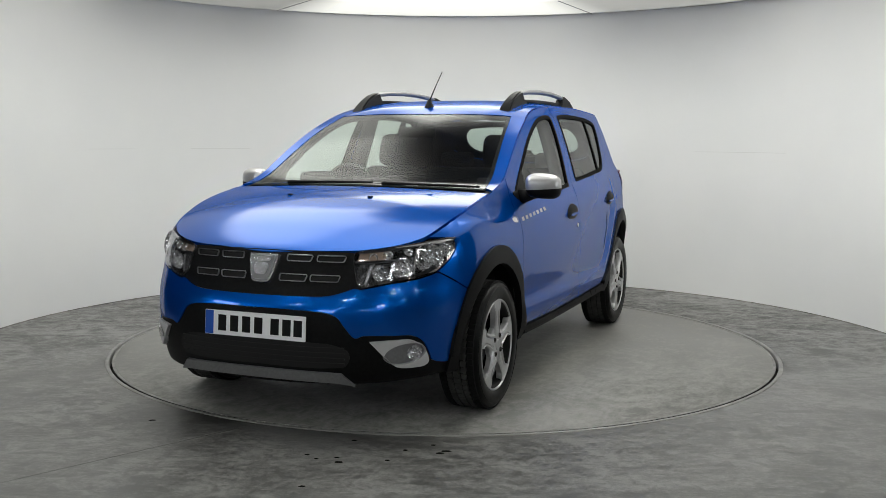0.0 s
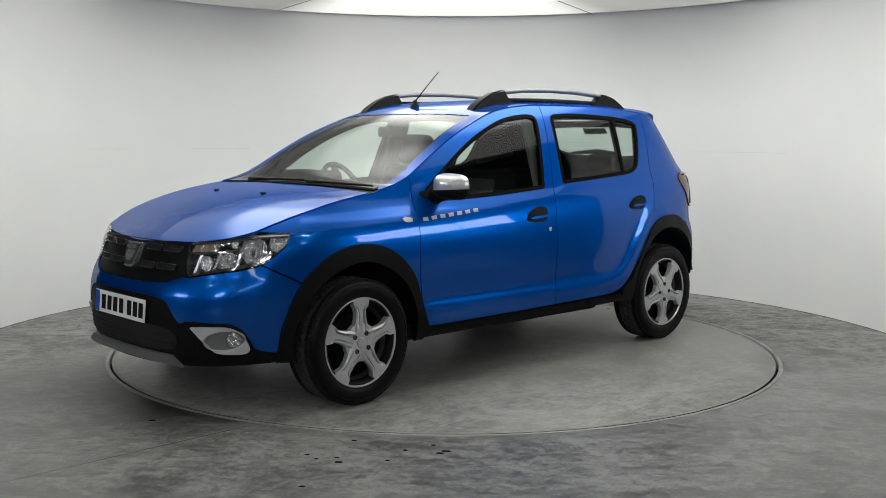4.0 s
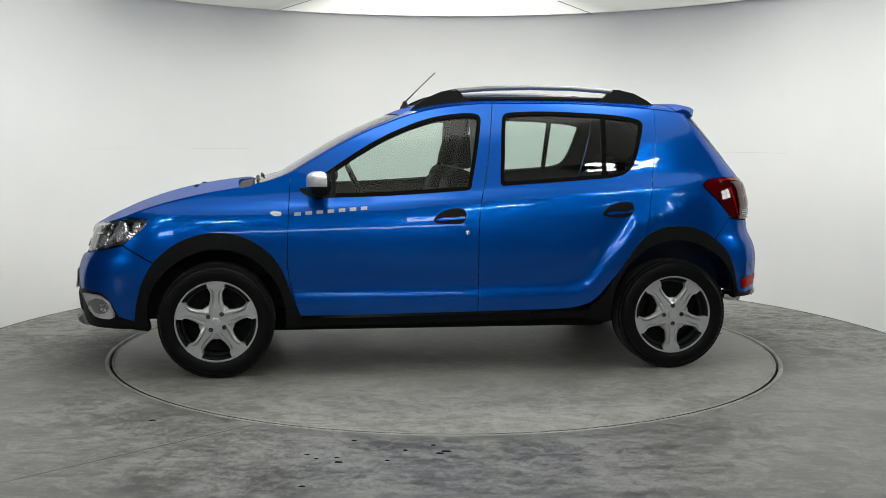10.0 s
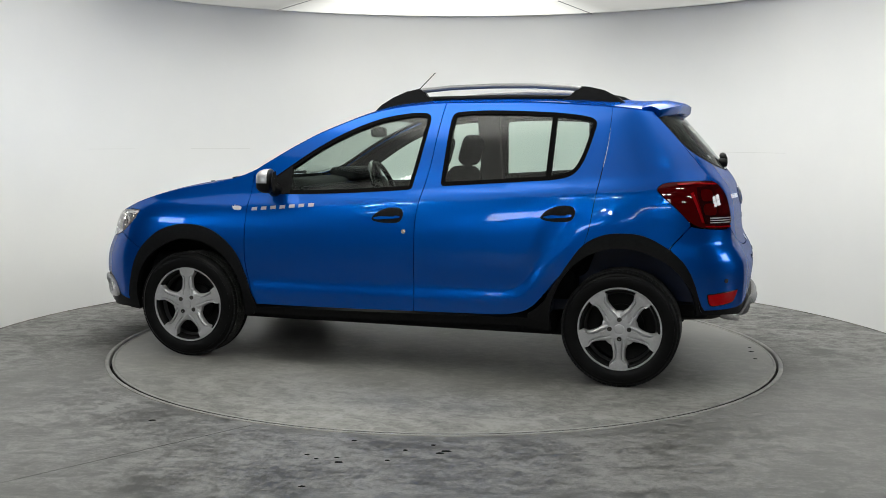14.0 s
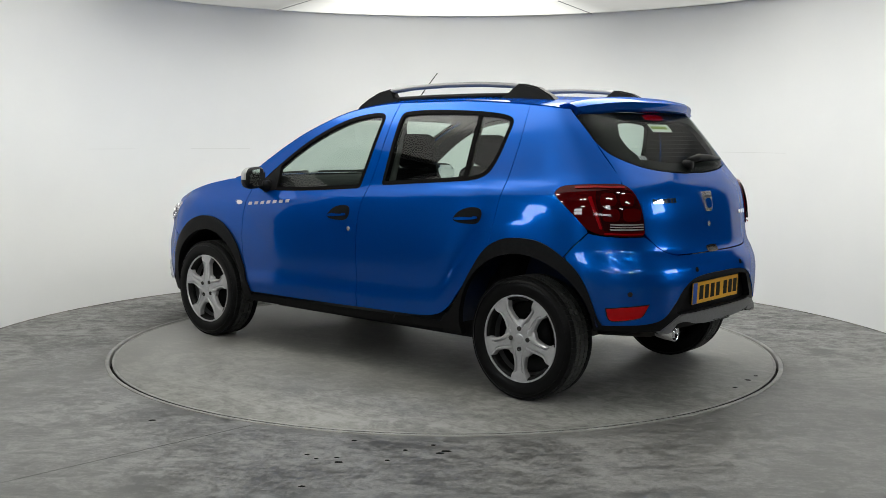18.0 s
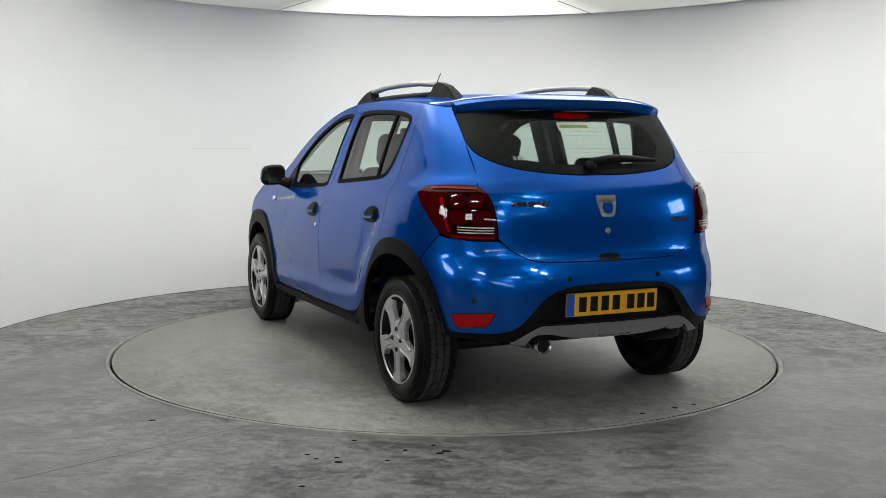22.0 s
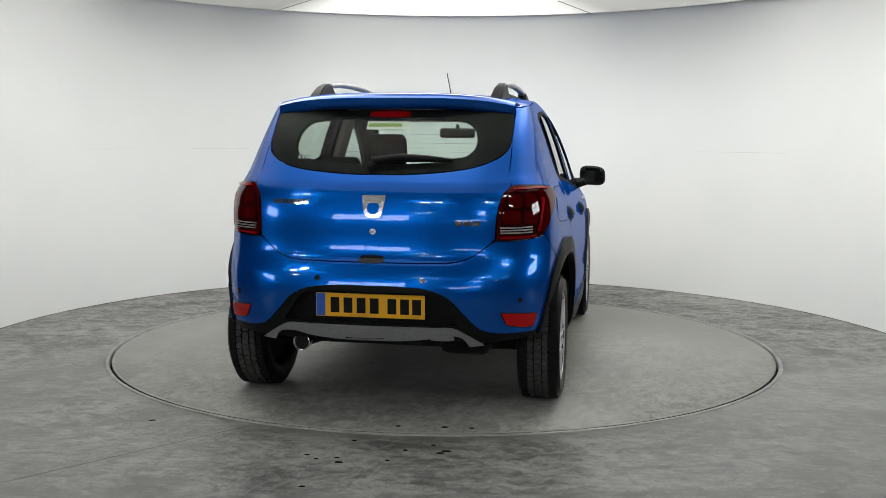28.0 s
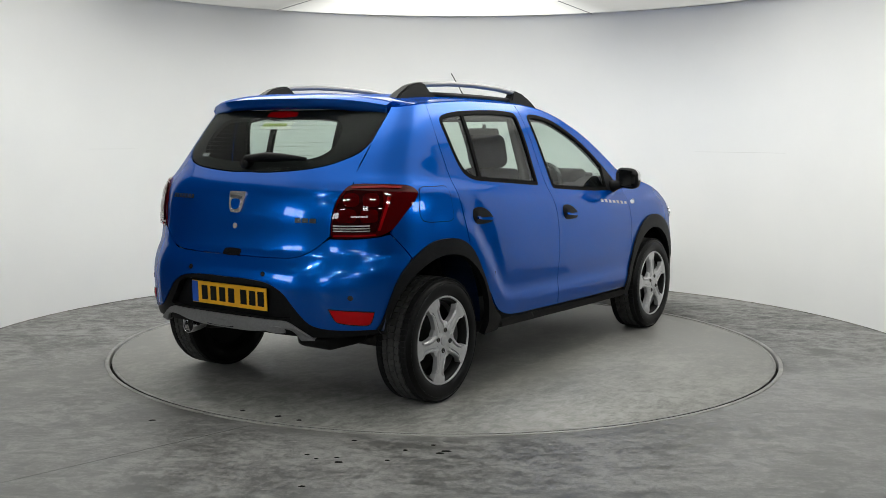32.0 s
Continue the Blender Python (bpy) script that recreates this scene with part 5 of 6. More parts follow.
def build_tail_lamp(car, side):
    o = rounded([sharp(TAIL_LAMP[0]), *TAIL_LAMP[1:7], sharp(TAIL_LAMP[7]), *TAIL_LAMP[8:]], 5)
    lens = sheet("tail_lamp", shell, o, MID_RED, car, step=0.025, out=0.006, thick=0.02, gap=0.002, dome=0.010, side=side, label="dark red tail lamp with a glossy lens and four square inserts")
    panel = rounded([sharp((-1.705, 1.068)), (-1.80, 1.076), sharp((-1.872, 1.068)), (-1.905, 1.02), (-1.925, 0.93), sharp((-1.932, 0.882)), (-1.84, 0.880), sharp((-1.735, 0.882)), (-1.715, 0.95), (-1.70, 1.02)], 4)
    sheet("lamp_panel", shell, panel, DARK_RED, lens, step=0.02, out=0.0165, thick=0.004, side=side, label="smoked inner panel of the lamp")
    for u0, u1, z0, z1 in ((-1.722, -1.795, 1.000, 1.056), (-1.815, -1.882, 1.000, 1.056), (-1.728, -1.805, 0.928, 0.985), (-1.825, -1.912, 0.928, 0.985)):
        k = 0.012
        q = rounded([(u0, z0 + k), (u0 - k, z0), (u1 + k, z0), (u1, z0 + k), (u1, z1 - k), (u1 + k, z1), (u0 - k, z1), (u0, z1 - k)], 3)
        sheet("lamp_insert", shell, q, MID_RED, lens, step=0.015, out=0.0175, thick=0.003, dome=0.003, side=side, label="square red lamp insert")
    for pts in (((-1.662, 1.04), (-1.69, 0.96), (-1.715, 0.89), (-1.727, 0.89), (-1.704, 0.96), (-1.68, 1.045)), ((-1.60, 1.088), (-1.70, 1.092), (-1.85, 1.087), (-1.85, 1.080), (-1.70, 1.083), (-1.60, 1.079)), ((-1.735, 0.866), (-1.83, 0.861), (-1.925, 0.860), (-1.925, 0.868), (-1.83, 0.869), (-1.735, 0.873))):
        sheet("light_guide", shell, rounded([sharp(p) for p in pts], 3), GUIDE_RED, lens, step=0.012, out=0.0165, thick=0.004, dome=0.002, side=side, label="bright red light guide at the lamp's rim")
    for z in (0.886, 0.898, 0.910):
        c = rounded([sharp((-1.762, z)), (-1.83, z - 0.002), sharp((-1.926, z - 0.002)), sharp((-1.926, z + 0.004)), (-1.83, z + 0.004), sharp((-1.762, z + 0.005))], 3)
        sheet("reversing_lamp", shell, c, SILVER, lens, step=0.015, out=0.0175, thick=0.002, side=side, label="clear reversing lamp strip")


def build_roof(car):
    bon = [sharp((x, -0.9935)) for x in np.linspace(1.165, 1.80, 8)] + [(1.90, -0.955), (1.965, -0.85), (2.005, -0.6), (2.028, -0.3), (2.034, 0.0), (2.028, 0.3), (2.005, 0.6), (1.965, 0.85), (1.90, 0.955)] + [sharp((x, 0.9935)) for x in np.linspace(1.80, 1.165, 8)] + [(1.19, 0.6), (1.20, 0.0), (1.19, -0.6)]
    bonnet = sheet("bonnet", top, rounded(bon, 4), PAINT, car, step=0.04, gap=0.0, thick=0.02, back=TRIM)
    for v in (0.305, -0.305):
        p = top(np.array([1.45]), np.array([v]))[0][0]
        bm = bmesh.new()
        box(bm, p[0] - 0.014, p[0] + 0.012, p[1] - 0.010, p[1] + 0.010, p[2] - 0.006, p[2] + 0.007, 0.003)
        part("washer_jet", bm, BLACK_PLASTIC, bonnet)
    # windscreen
    ws = [sharp((1.085, -0.925)), (1.10, -0.5), (1.105, 0.0), (1.10, 0.5), sharp((1.085, 0.925)), (0.80, 0.905), (0.50, 0.885), sharp((0.275, 0.86)), (0.30, 0.5), (0.315, 0.0), (0.30, -0.5), sharp((0.275, -0.86)), (0.50, -0.885), (0.80, -0.905)]
    ws = rounded(ws, 5)
    pane = sheet("windscreen", top, ws, SCREEN_GLASS, car, step=0.06, out=-0.002, thick=0.004)
    pane.visible_shadow = False
    sheet("windscreen_border", top, inset(ws, -0.012), GLASS_BLACK, car, holes=[inset(ws, 0.028)], step=0.04, out=-0.006, thick=0.015, back=GLASS_BLACK)
    for sgn in (1, -1):
        pil = [sharp((1.06, 0.93)), sharp((0.80, 0.908)), sharp((0.50, 0.888)), sharp((0.25, 0.862)), sharp((0.20, 0.998)), sharp((0.5, 0.998)), sharp((0.8, 0.998)), sharp((1.10, 0.998))]
        sheet("windscreen_pillar", top, rounded(pil, 5), PAINT, car, step=0.03, out=0.0, thick=0.03, side=sgn, back=LINER)
    roof = [sharp((0.268, -0.86)), sharp((0.20, -0.998))] + [sharp((x, -0.998)) for x in np.linspace(0.1, -1.40, 10)] + [sharp((-1.46, -0.9)), (-1.5, -0.5), (-1.51, 0.0), (-1.5, 0.5), sharp((-1.46, 0.9))] + [sharp((x, 0.998)) for x in np.linspace(-1.40, 0.1, 10)] + [sharp((0.20, 0.998)), sharp((0.268, 0.86)), (0.292, 0.5), (0.307, 0.0), (0.292, -0.5)]
    sheet("roof", top, rounded(roof, 4), PAINT, car, step=0.05, thick=0.03, back=LINER)
    # cowl
    bm = bmesh.new()
    for i in range(24):
        v0, v1 = -0.985 + 1.97 * i / 24, -0.985 + 1.97 * (i + 1) / 24
        q = [top(np.array([x]), np.array([v]))[0][0] - np.array([0, 0, d]) for x, v, d in ((1.075, v0, 0.012), (1.21, v0, 0.022), (1.21, v1, 0.022), (1.075, v1, 0.012))]
        bm.faces.new([bm.verts.new(p) for p in q])
    bmesh.ops.remove_doubles(bm, verts=bm.verts, dist=0.0005)
    part("cowl", bm, BLACK_PLASTIC, car, "black cowl below the windscreen")
    for y0, y1 in ((-0.45, 0.05), (0.12, 0.66)):
        bm = bmesh.new()
        pts = []
        for k in range(7):
            y = y0 + (y1 - y0) * k / 6
            x = 1.10 - 0.022 * k / 6 * (1 if y0 > 0 else 1.5) - 0.01
            p = top(np.array([x]), np.array([y / float(flank(x, EDGE(x)))]))[0][0]
            pts.append((p[0] + 0.004, p[1], p[2] + 0.006))
        tube(bm, pts, [0.011, 0.009, 0.007, 0.007, 0.007, 0.006, 0.005], 8)
        part("front_wiper", bm, BLACK_PLASTIC, car, "black windscreen wiper")
    # aerial
    bm = bmesh.new()
    lathe(bm, [(0.001, 0.042), (0.012, 0.04), (0.018, 0.02), (0.03, 0.002), (0.032, -0.012)], 20, Matrix.Translation((0.185, 0, 1.512)) @ pose(0, 0, 0, 90, 0, 0))
    ae = part("aerial", bm, BLACK_PLASTIC, car, "black roof aerial with a thin leaning rod")
    bm = bmesh.new()
    tube(bm, [(0.185, 0, 1.545), (0.09, 0.001, 1.64), (-0.006, 0.003, 1.732)], [0.0045, 0.003, 0.0028], 8)
    part("aerial_rod", bm, BLACK_PLASTIC, ae)
    for side in (1, -1):
        build_rail(car, side)
        build_mirror(car, side)


def build_rail(car, side):
    y = 0.485 * side

    def fin(name, prof, w0, w1):
        bm = bmesh.new()
        k = len(prof)
        zt = max(p[1] for p in prof)
        loops = []
        for sgn in (-1, 1):
            loops.append([bm.verts.new((p[0], y + sgn * (w0 + (w1 - w0) * max(0, (p[1] - 1.49) / (zt - 1.49))), p[1])) for p in prof])
        for i in range(k):
            j = (i + 1) % k
            bm.faces.new((loops[0][i], loops[0][j], loops[1][j], loops[1][i]))
        bm.faces.new(loops[0][::-1])
        bm.faces.new(loops[1])
        bmesh.ops.recalc_face_normals(bm, faces=bm.faces)
        bmesh.ops.bevel(bm, geom=[e for e in bm.edges if e.calc_face_angle(0) > 0.6], offset=0.008, segments=2, affect="EDGES")
        ob = part(name, bm, BLACK_PLASTIC, rail)
        ob.data.set_sharp_from_angle(angle=radians(45))
        return ob

    bm = bmesh.new()
    pts = [(x, y, z) for x, z in ((0.0, 1.578), (-0.08, 1.598), (-0.25, 1.614), (-0.5, 1.622), (-0.75, 1.620), (-0.95, 1.608), (-1.05, 1.594))]
    tube(bm, pts, 0.015, 10)
    for v in bm.verts:
        v.co.y = y + (v.co.y - y) * 1.35
    rail = part("roof_rail", bm, SATIN_GREY, car, "grey roof rail with black ends")
    fin("rail_foot", [(0.225, 1.462), (0.17, 1.515), (0.10, 1.558), (0.02, 1.592), (-0.075, 1.612), (-0.085, 1.606), (-0.115, 1.558), (-0.15, 1.552), (-0.16, 1.52)], 0.038, 0.022)
    fin("rail_foot", [(-1.285, 1.505), (-1.22, 1.553), (-1.14, 1.594), (-1.05, 1.614), (-1.005, 1.616), (-0.985, 1.598), (-0.95, 1.565), (-0.92, 1.558), (-0.90, 1.53)], 0.038, 0.022)
    bm = bmesh.new()
    tube(bm, [(x, y, z) for x, z in ((-0.12, 1.548), (-0.4, 1.555), (-0.7, 1.556), (-0.95, 1.552))], 0.016, 8)
    part("rail_base", bm, BLACK_PLASTIC, rail)


def build_mirror(car, side):
    """Door mirror: black arm and base, silver cap, glass to the rear."""
    c = Vector((0.70, 0.895, 1.072))
    bm = bmesh.new()
    n, m = 20, 12
    rows = []
    for i in range(m + 1):
        b = -math.pi / 2 + math.pi * i / m
        row = []
        for j in range(n):
            a = 2 * math.pi * j / n
            f = lambda q, e: math.copysign(abs(q) ** e, q)
            yy = 0.090 * f(math.cos(b), 0.6) * f(math.cos(a), 0.62)
            zz = 0.068 * f(math.cos(b), 0.6) * f(math.sin(a), 0.62)
            xx = f(math.sin(b), 0.8)
            xx = xx * (0.075 if xx > 0 else 0.03) + 0.02
            row.append(bm.verts.new(c + Vector((xx - 0.26 * yy, yy, zz - 0.06 * yy))))
        rows.append(row)
    for a, b in zip(rows, rows[1:]):
        for j in range(n):
            bm.faces.new((a[j], a[(j + 1) % n], b[(j + 1) % n], b[j]))
    bmesh.ops.remove_doubles(bm, verts=bm.verts, dist=0.0004)
    for co, no in (((0, 0, c.z - 0.016), (0, -0.06, 1)), ((c.x + 0.014, c.y, 0), (1, 0.26, 0))):
        bmesh.ops.bisect_plane(bm, geom=bm.verts[:] + bm.edges[:] + bm.faces[:], plane_co=(co[0], c.y, co[2]), plane_no=no)
    bmesh.ops.recalc_face_normals(bm, faces=bm.faces)
    for fc in bm.faces:
        q = fc.calc_center_median()
        fc.material_index = 1 if q.z - 0.06 * (q.y - c.y) > c.z - 0.016 and q.x + 0.26 * (q.y - c.y) > c.x + 0.014 else 0
    if side < 0:
        for v in bm.verts:
            v.co.y *= -1
        bmesh.ops.reverse_faces(bm, faces=bm.faces)
    mir = part("door_mirror", bm, [BLACK_PLASTIC, SILVER], car, "door mirror with a silver cap and black base")
    bm = bmesh.new()
    pts = [(0.735, 0.77, 1.012), (0.73, 0.80, 1.02), (0.715, 0.85, 1.035)]
    tube(bm, [(x, y * side, z) for x, y, z in pts], [0.045, 0.034, 0.03], 12)
    part("mirror_arm", bm, BLACK_PLASTIC, mir)
    bm = bmesh.new()
    box(bm, c.x - 0.016, c.x - 0.012, -0.076, 0.076, c.z - 0.053, c.z + 0.053, 0.0)
    bmesh.ops.bevel(bm, geom=[e for e in bm.edges if abs(e.verts[0].co.x - e.verts[1].co.x) > 0.001], offset=0.025, segments=4, affect="EDGES")
    for v in bm.verts:
        yy = v.co.y
        v.co = Vector((v.co.x - 0.26 * yy, side * (c.y + yy), v.co.z - 0.06 * yy))
    if side < 0:
        bmesh.ops.reverse_faces(bm, faces=bm.faces)
    part("mirror_glass", bm, CHROME, mir, smooth=False)


def build_wheel():
    """A wheel round its own axle; +y is its outer side."""
    bm = bmesh.new()
    lathe(bm, [(0.215, 0.075), (0.217, 0.088), (0.211, 0.093), (0.203, 0.085), (0.195, 0.05), (0.190, -0.06), (0.215, -0.085)], 64)
    wheel = part("wheel", bm, PLATE_BLACK, None, "black steel wheel")
    wheel.data.shade_smooth()
    bm = bmesh.new()
    prof = [(0.211, 0.083), (0.222, 0.094), (0.245, 0.1035), (0.272, 0.1055), (0.292, 0.101), (0.303, 0.092), (0.3065, 0.080), (0.3065, 0.05)]
    lathe(bm, prof + [(r, -h) for r, h in prof[::-1]], 96)
    bmesh.ops.recalc_face_normals(bm, faces=bm.faces)
    tyre = part("tyre", bm, RUBBER, wheel, "black rubber tyre with grooved tread")
    tyre.data.set_sharp_from_angle(angle=radians(40))
    # ribs of slanted blocks round the tread with open grooves between them
    for h0, h1 in ((-0.050, -0.0235), (-0.0165, 0.0165), (0.0235, 0.050)):
        bm = bmesh.new()
        for i in range(60):
            m = pose(0, 0, 0, 0, 6 * i, 0) @ pose(0, 0, 0, 10 if h0 < -0.03 else -10 if h0 > 0.02 else 0, 0, 0)
            box(bm, 0.3045, 0.316, h0, h1, -0.0149, 0.0149, 0.0, m)
        tagged(part("tread_rib", bm, TREAD, tyre, smooth=False), kind="stuff")
    # raised ring on the outer wall
    bm = bmesh.new()
    lathe(bm, [(0.285, 0.1035), (0.2862, 0.1055), (0.2885, 0.1050), (0.2890, 0.1015)], 96)
    part("sidewall_ring", bm, RUBBER, tyre)
    # shoulder blocks
    bm = bmesh.new()
    for i in range(72):
        for s in (1, -1):
            m = pose(0, 0, 0, 0, 360 / 72 * (i + (0.5 if s < 0 else 0)), 0)
            box(bm, 0.3035, 0.3155, min(s * 0.057, s * 0.086), max(s * 0.057, s * 0.086), -0.0127, 0.0127, 0.0, m)
    tagged(part("tread", bm, SHOULDER, wheel, smooth=False), kind="stuff")
    # cover: a thin rim, a broad hub and five spokes that flare to two tips
    bm = bmesh.new()
    lathe(bm, [(0.2235, 0.084), (0.2255, 0.093), (0.2235, 0.0975), (0.2175, 0.0975), (0.2150, 0.092)], 80)
    cover = part("wheel_cover", bm, WHEEL_SILVER, wheel, "silver five-spoke wheel cover")
    cover.data.set_sharp_from_angle(angle=radians(35))
    bm = bmesh.new()
    lathe(bm, [(0.2150, 0.092), (0.207, 0.078), (0.196, 0.05), (0.184, 0.02)], 80)
    part("cover_barrel", bm, GRILLE_TRIM, cover, "darker grey inner barrel of the wheel cover")
    broad = curve([(0.055, 0.042), (0.085, 0.040), (0.118, 0.0315), (0.152, 0.0305), (0.168, 0.034), (0.180, 0.0425), (0.190, 0.047), (0.218, 0.0515)])
    groove = curve([(0.055, 0.50), (0.10, 0.50), (0.15, 0.54), (0.168, 0.62), (0.182, 0.84), (0.218, 0.90)])
    deep = curve([(0.055, 0.004), (0.075, 0.013), (0.165, 0.013), (0.180, 0.006), (0.19, 0.0), (0.218, 0.0)])
    for i in range(5):
        bm = bmesh.new()
        turn = pose(0, 0, 0, 0, -72 * i, 0)
        rows = []
        for r in (0.055, 0.07, 0.085, 0.10, 0.118, 0.135, 0.150, 0.160, 0.170, 0.178, 0.186, 0.192, 0.204, 0.2175):
            w, g, d = float(broad(r)), float(groove(r)), float(deep(r))
            h = 0.1005 - 0.0045 * max(0.0, (r - 0.075) / 0.135) ** 1.6
            half = [(1.08, 0.030), (1.0, 0.006), (min(0.97, g + 0.26), 0.0), (min(0.95, g + 0.12), 0.0005), (g, d), (g - 0.09, d * 0.85), (g - 0.18, d * 0.30), (0.12, d * 0.25)]
            cols = [(-k, q) for k, q in half] + [(k, q) for k, q in half[::-1]]
            rows.append([bm.verts.new(turn @ Vector((k * w, h - q, r))) for k, q in cols])
        for a, b in zip(rows, rows[1:]):
            for k in range(len(a) - 1):
                bm.faces.new((a[k], a[k + 1], b[k + 1], b[k]))
        bmesh.ops.recalc_face_normals(bm, faces=bm.faces)
        spoke = part("spoke", bm, WHEEL_SILVER, cover)
        spoke.data.set_sharp_from_angle(angle=radians(18))
    bm = bmesh.new()
    lathe(bm, [(0.0, 0.1015), (0.020, 0.1015), (0.026, 0.1000), (0.0275, 0.0965), (0.034, 0.0975), (0.066, 0.0955), (0.090, 0.0935), (0.0965, 0.089), (0.099, 0.070)], 50)
    hub = part("centre_cap", bm, WHEEL_SILVER, cover)
    hub.data.set_sharp_from_angle(angle=radians(30))
    for i in range(4):
        bm = bmesh.new()
        a = radians(35 + 90 * i)
        lathe(bm, [(0.0, 0.0985), (0.006, 0.0985), (0.007, 0.1025), (0.0105, 0.1025), (0.0125, 0.1005), (0.013, 0.085)], 14, Matrix.Translation((0.052 * math.cos(a), 0, 0.052 * math.sin(a))))
        part("wheel_bolt", bm, DARK_METAL, cover, smooth=False)
    bm = bmesh.new()
    lathe(bm, [(0.0, 0.0), (0.12, 0.0), (0.12, -0.02), (0.0, -0.02)], 48)
    part("brake_disc", bm, PLATE_BLACK, wheel)
    bm = bmesh.new()
    lathe(bm, [(0.0, -0.055), (0.19, -0.055)], 48)
    part("backing_plate", bm, PIT, wheel)
    return wheel


def build_underside(car):
    for x0, x1, y, z0, z1 in ((-0.90, 0.90, 0.60, 0.215, 0.34), (-1.0, 1.55, 0.50, 0.195, 0.32), (-1.74, -0.95, 0.50, 0.335, 0.46), (1.5, 2.0, 0.56, 0.285, 0.60)):
        bm = bmesh.new()
        box(bm, x0, x1, -y, y, z0, z1, 0.03)
        part("floor_pan", bm, TRIM, car)
    for x, cz, rx, rz in ((1.295, 0.335, 0.44, 0.46), (-1.295, 0.345, 0.42, 0.47)):
        for side in (1, -1):
            bm = bmesh.new()
            m = 18
            rows = []
            for i in range(m + 1):
                a = math.pi * i / m
                rows.append([bm.verts.new((x + rx * math.cos(a), side * y, max(cz + rz * math.sin(a), 0.285 if math.cos(a) * x > 0 and x > 0 else 0.42 if math.cos(a) * x > 0 else 0.29))) for y in (0.79, 0.5)])
            for a, b in zip(rows, rows[1:]):
                bm.faces.new((a[0], a[1], b[1], b[0]))
            bm.faces.new([r[1] for r in rows])
            part("arch_liner", bm, PLATE_BLACK if x > 0 else SHADED_LINER_BLUE, car, smooth=False)
    bm = bmesh.new()
    tube(bm, [(-1.295, -0.7, 0.27), (-1.295, 0.7, 0.27)], 0.035, 10)
    box(bm, -1.45, -1.2, -0.42, 0.42, 0.28, 0.34, 0.02)
    part("rear_axle", bm, DARK_METAL, car)
    bm = bmesh.new()
    tube(bm, [(1.295, -0.7, 0.28), (1.295, 0.7, 0.28)], 0.03, 10)
    part("front_axle", bm, DARK_METAL, car)
    bm = bmesh.new()
    tube(bm, [(-1.35, 0.33, 0.30), (-1.75, 0.345, 0.335), (-1.80, 0.347, 0.352)], [0.022, 0.022, 0.022], 14)
    ex = part("exhaust", bm, DARK_METAL, car, "exhaust with a chrome tail pipe")
    bm = bmesh.new()
    q = Vector((0, 1, 0)).rotation_difference(Vector((-1, 0, 0.0))).to_matrix().to_4x4()
    lathe(bm, [(0.030, -0.10), (0.038, -0.06), (0.042, 0.0), (0.039, 0.002), (0.035, -0.002), (0.032, -0.09)], 28, Matrix.Translation((-1.90, 0.348, 0.353)) @ q)
    part("tail_pipe", bm, CHROME, ex)
    # dark disc standing in for the shade down the pipe
    bm = bmesh.new()
    lathe(bm, [(0.0, -0.035), (0.0345, -0.035)], 24, Matrix.Translation((-1.90, 0.348, 0.353)) @ q)
    part("pipe_shade", bm, PIT, ex, "dark disc for the shade inside the tail pipe")
    bm = bmesh.new()
    box(bm, -1.80, -1.50, -0.54, -0.30, 0.30, 0.39, 0.04)
    part("silencer", bm, PLATE_BLACK, ex)


def seat(car, name, x, y, z, wide, label):
    bm = bmesh.new()
    box(bm, x - 0.08, x + 0.44, y - wide, y + wide, z - 0.12, z + 0.05, 0.05, None, 3)
    s = part(name, bm, FABRIC, car, label)
    lean = pose(x - 0.02, y, z + 0.02, 0, -16, 0)
    bm = bmesh.new()
    box(bm, -0.07, 0.07, -wide, wide, 0.0, 0.58, 0.055, lean, 3)
    for v in bm.verts:
        h = (lean.inverted() @ v.co)
        v.co.y = y + (v.co.y - y) * (1 - 0.22 * max(0, h.z / 0.58) ** 2)
    part("backrest", bm, FABRIC, s)
    bm = bmesh.new()
    box(bm, 0.055, 0.085, -wide * 0.5, wide * 0.5, 0.06, 0.50, 0.02, lean, 3)
    part("backrest_insert", bm, FABRIC_GREY, s)
    bm = bmesh.new()
    box(bm, -0.055, 0.055, -0.130, 0.130, 0.588, 0.795, 0.052, lean, 4)
    hr = part("headrest", bm, FABRIC, s)
    for k in (-0.05, 0.05):
        bm = bmesh.new()
        tube(bm, [tuple(lean @ Vector((0, k, 0.55))), tuple(lean @ Vector((0, k, 0.66)))], 0.007, 8)
        part("headrest_post", bm, DARK_METAL, s)
    return s


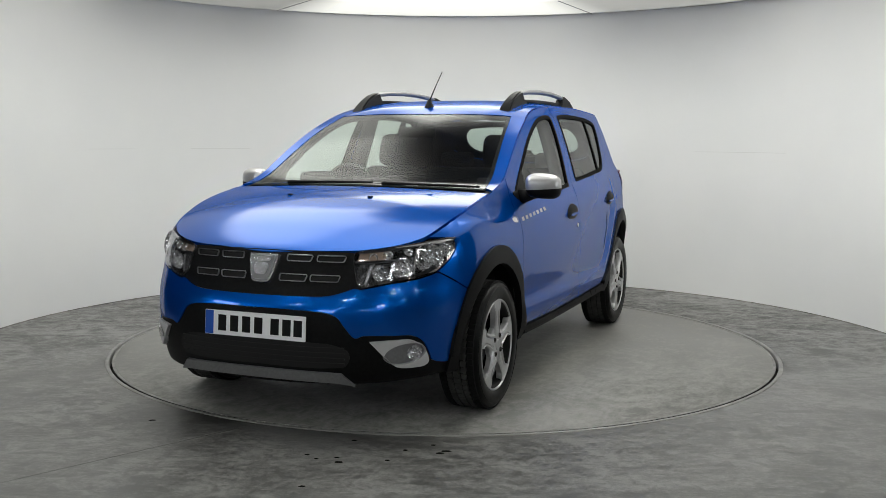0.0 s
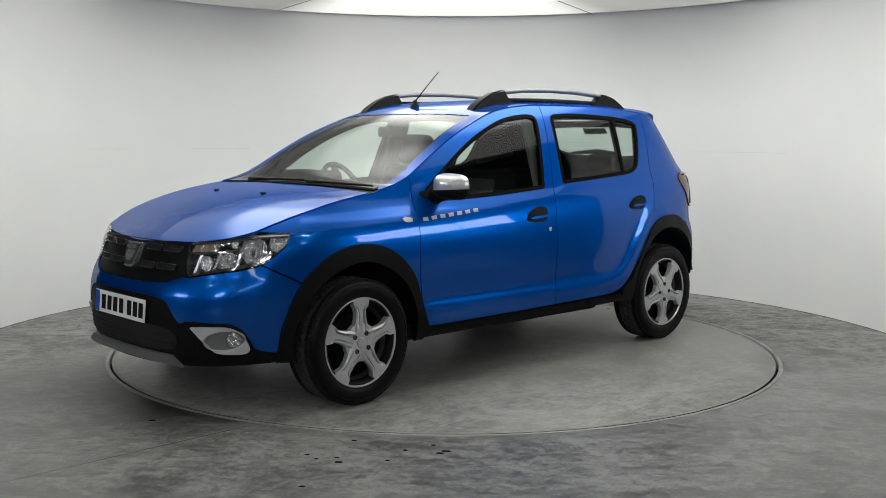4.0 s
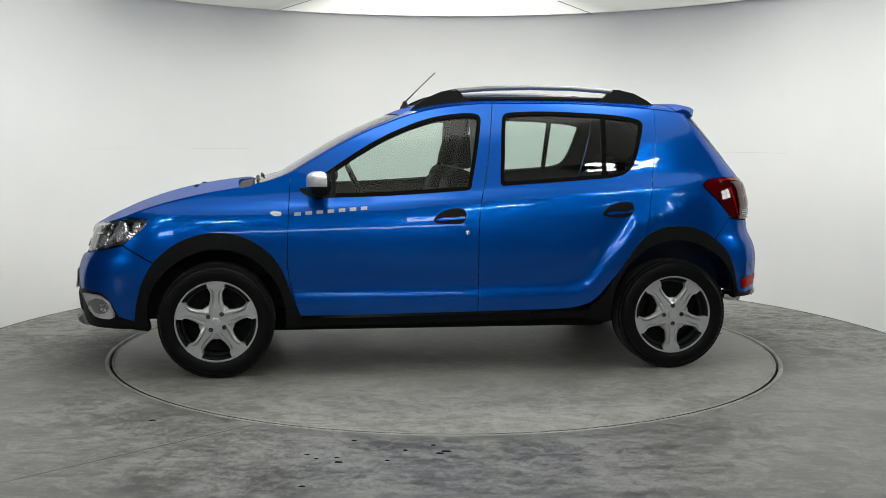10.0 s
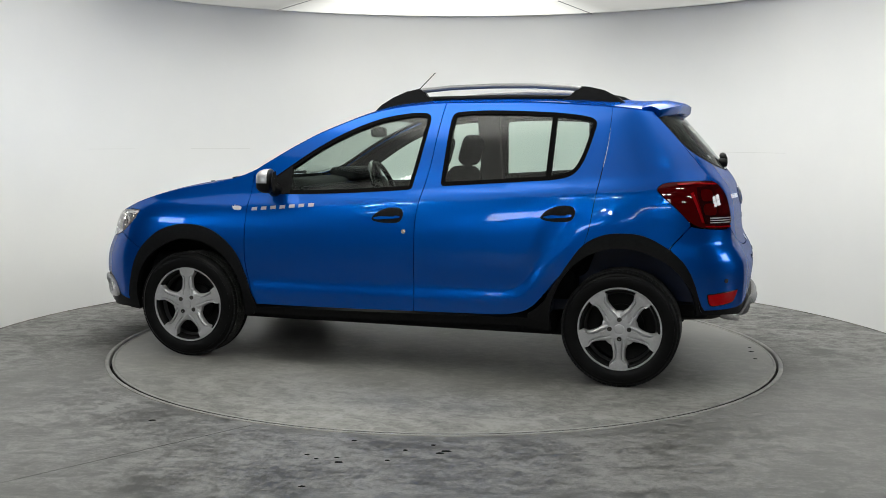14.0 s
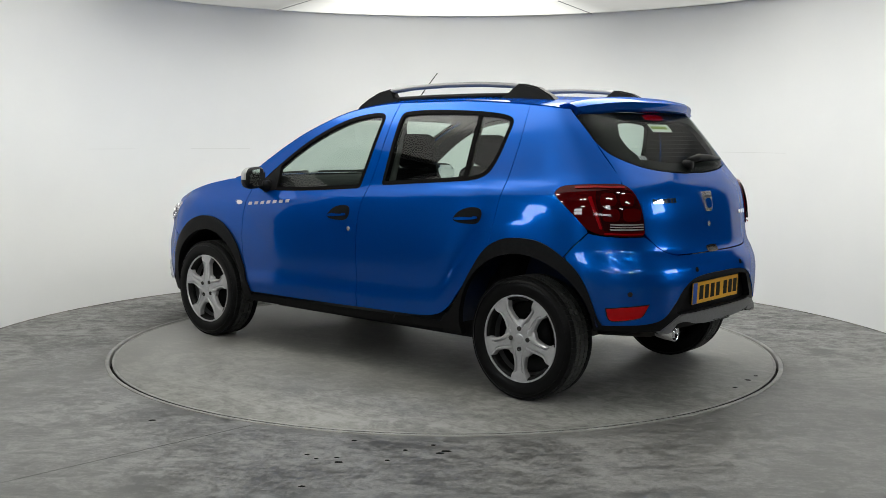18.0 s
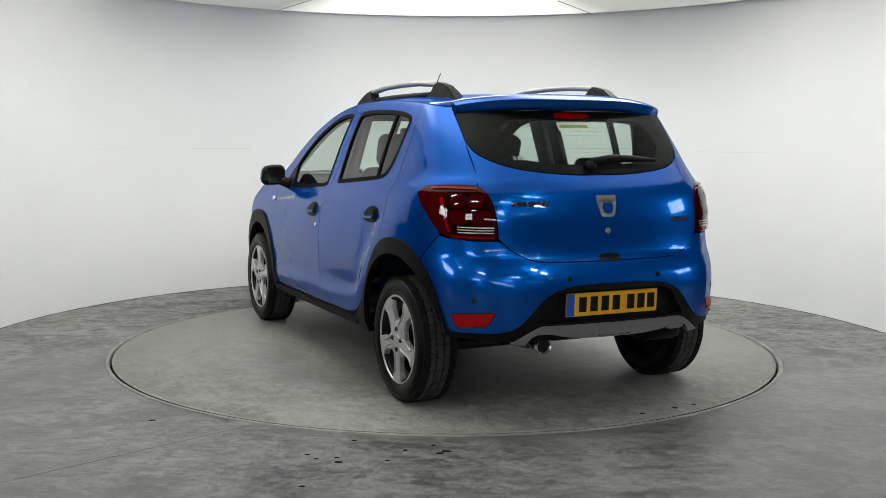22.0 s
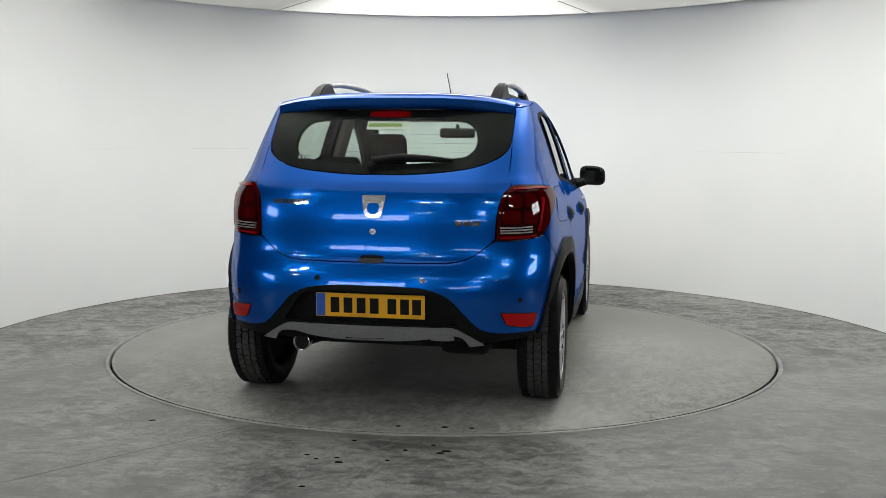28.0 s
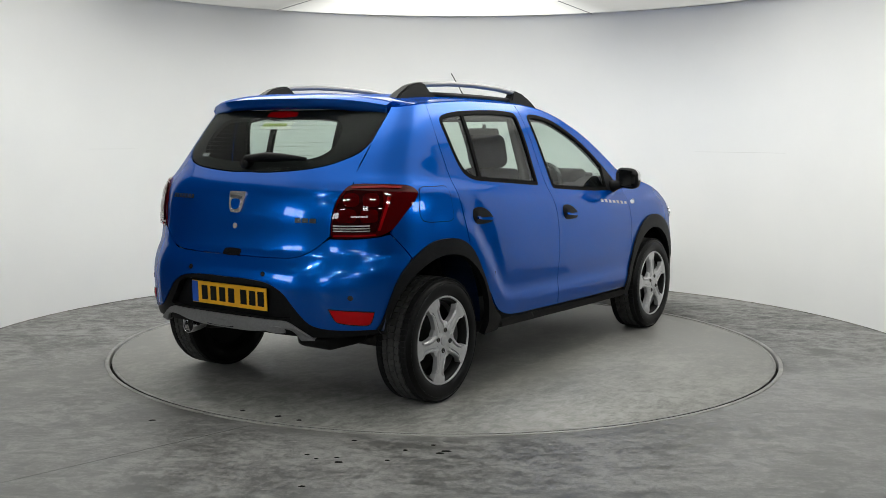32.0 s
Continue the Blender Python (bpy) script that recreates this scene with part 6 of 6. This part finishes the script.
def build_cabin(car):
    seat(car, "front_seat", 0.06, 0.36, 0.56, 0.25, "black cloth front seat")
    seat(car, "front_seat", 0.06, -0.36, 0.56, 0.25, "black cloth front seat")
    # rear bench
    bm = bmesh.new()
    box(bm, -1.02, -0.50, -0.62, 0.62, 0.42, 0.60, 0.05, None, 3)
    s = part("rear_bench", bm, FABRIC, car, "black cloth rear bench")
    lean = pose(-1.0, 0, 0.56, 0, -20, 0)
    bm = bmesh.new()
    box(bm, -0.06, 0.06, -0.62, 0.62, 0.0, 0.58, 0.05, lean, 3)
    part("backrest", bm, FABRIC, s)
    for y in (0.37, -0.37):
        bm = bmesh.new()
        box(bm, -0.045, 0.045, -0.13, 0.13, 0.59, 0.70, 0.04, lean @ pose(0, y, 0), 4)
        part("headrest", bm, FABRIC, s)
    # dashboard
    bm = bmesh.new()
    prof = [(1.10, 1.03), (0.95, 1.055), (0.78, 1.075), (0.68, 1.06), (0.62, 1.00), (0.60, 0.85), (0.66, 0.60), (1.10, 0.55)]
    loops = [[bm.verts.new((x, y, z)) for x, z in prof] for y in (-0.70, -0.35, 0.0, 0.35, 0.70)]
    for a, b in zip(loops, loops[1:]):
        for k in range(len(prof)):
            bm.faces.new((a[k], a[(k + 1) % len(prof)], b[(k + 1) % len(prof)], b[k]))
    bm.faces.new(loops[0])
    bm.faces.new(loops[-1][::-1])
    bmesh.ops.recalc_face_normals(bm, faces=bm.faces)
    dash = part("dashboard", bm, TRIM, car, "dark grey moulded dashboard")
    bm = bmesh.new()
    box(bm, 0.60, 0.80, -0.56, -0.18, 1.04, 1.125, 0.03, None, 3)
    part("instrument_hood", bm, TRIM, dash)
    bm = bmesh.new()
    m = pose(0.47, -0.36, 1.0, 0, -65, 0) @ pose(0, 0, 0, 90, 0, 0)
    ring = [(0.175 + 0.016 * math.cos(2 * math.pi * k / 10), 0.016 * math.sin(2 * math.pi * k / 10)) for k in range(11)]
    lathe(bm, ring, 40, m)
    sw = part("steering_wheel", bm, GLOSS_BLACK, car, "black three-spoke steering wheel")
    bm = bmesh.new()
    box(bm, -0.07, 0.07, -0.02, 0.02, -0.06, 0.06, 0.02, m, 3)
    for a in (0, 180, 90):
        box(bm, 0.05, 0.17, -0.012, 0.012, -0.02, 0.02, 0.0, m @ pose(0, 0, 0, 0, a, 0))
    part("hub", bm, BLACK_PLASTIC, sw)
    bm = bmesh.new()
    box(bm, 0.355, 0.39, -0.12, 0.12, 1.325, 1.39, 0.018, None, 3)
    tube(bm, [(0.38, 0, 1.38), (0.385, 0, 1.415)], 0.012, 8)
    part("interior_mirror", bm, BLACK_PLASTIC, car, "black interior mirror on the windscreen")
    bm = bmesh.new()
    box(bm, -1.62, -1.12, -0.60, 0.60, 1.005, 1.03, 0.01)
    part("parcel_shelf", bm, TRIM, car, "dark parcel shelf behind the bench")
    for side in (1, -1):
        bm = bmesh.new()
        box(bm, -0.285, -0.135, side * 0.66 - 0.02, side * 0.66 + 0.02, 1.0, 1.48, 0.01, pose(0, 0, 0), 2)
        for v in bm.verts:
            v.co.y -= side * (v.co.z - 1.2) * 0.30
        part("pillar_trim", bm, LINER, car)


def build_car():
    car = tagged(new("car"), "metallic blue five-door hatchback with black cladding and roof rails", "car")
    for side in (1, -1):
        build_flank(car, side)
    build_nose(car)
    build_tail(car)
    build_roof(car)
    build_underside(car)
    build_cabin(car)
    w = build_wheel()
    w.parent = car
    first = True
    for x, y, turn, spin in ((1.295, 0.748, 0, 0), (-1.295, 0.748, 0, 36), (1.295, -0.748, 180, 10), (-1.295, -0.748, 180, 25)):
        m = pose(x, y, 0.316, 0, 0, turn) @ pose(0, 0, 0, 0, spin, 0)
        if first:
            w.matrix_basis = m
            first = False
        else:
            copy_thing(w, m)
    return car


def spin(t):
    return TURN_START + TURN_RATE * t


def motions():
    rows, disc = [], []
    for k in range(33):
        a = radians(spin(k))
        rows.append((float(k), pose(CAR_SHIFT * math.cos(a), CAR_SHIFT * math.sin(a), 0.0, 0, 0, spin(k))))
        disc.append((float(k), pose(0, 0, 0, 0, 0, spin(k))))
    walk(the_car, rows)
    walk(the_turntable, disc)


build_booth()
the_turntable = build_turntable()
the_car = build_car()
motions()
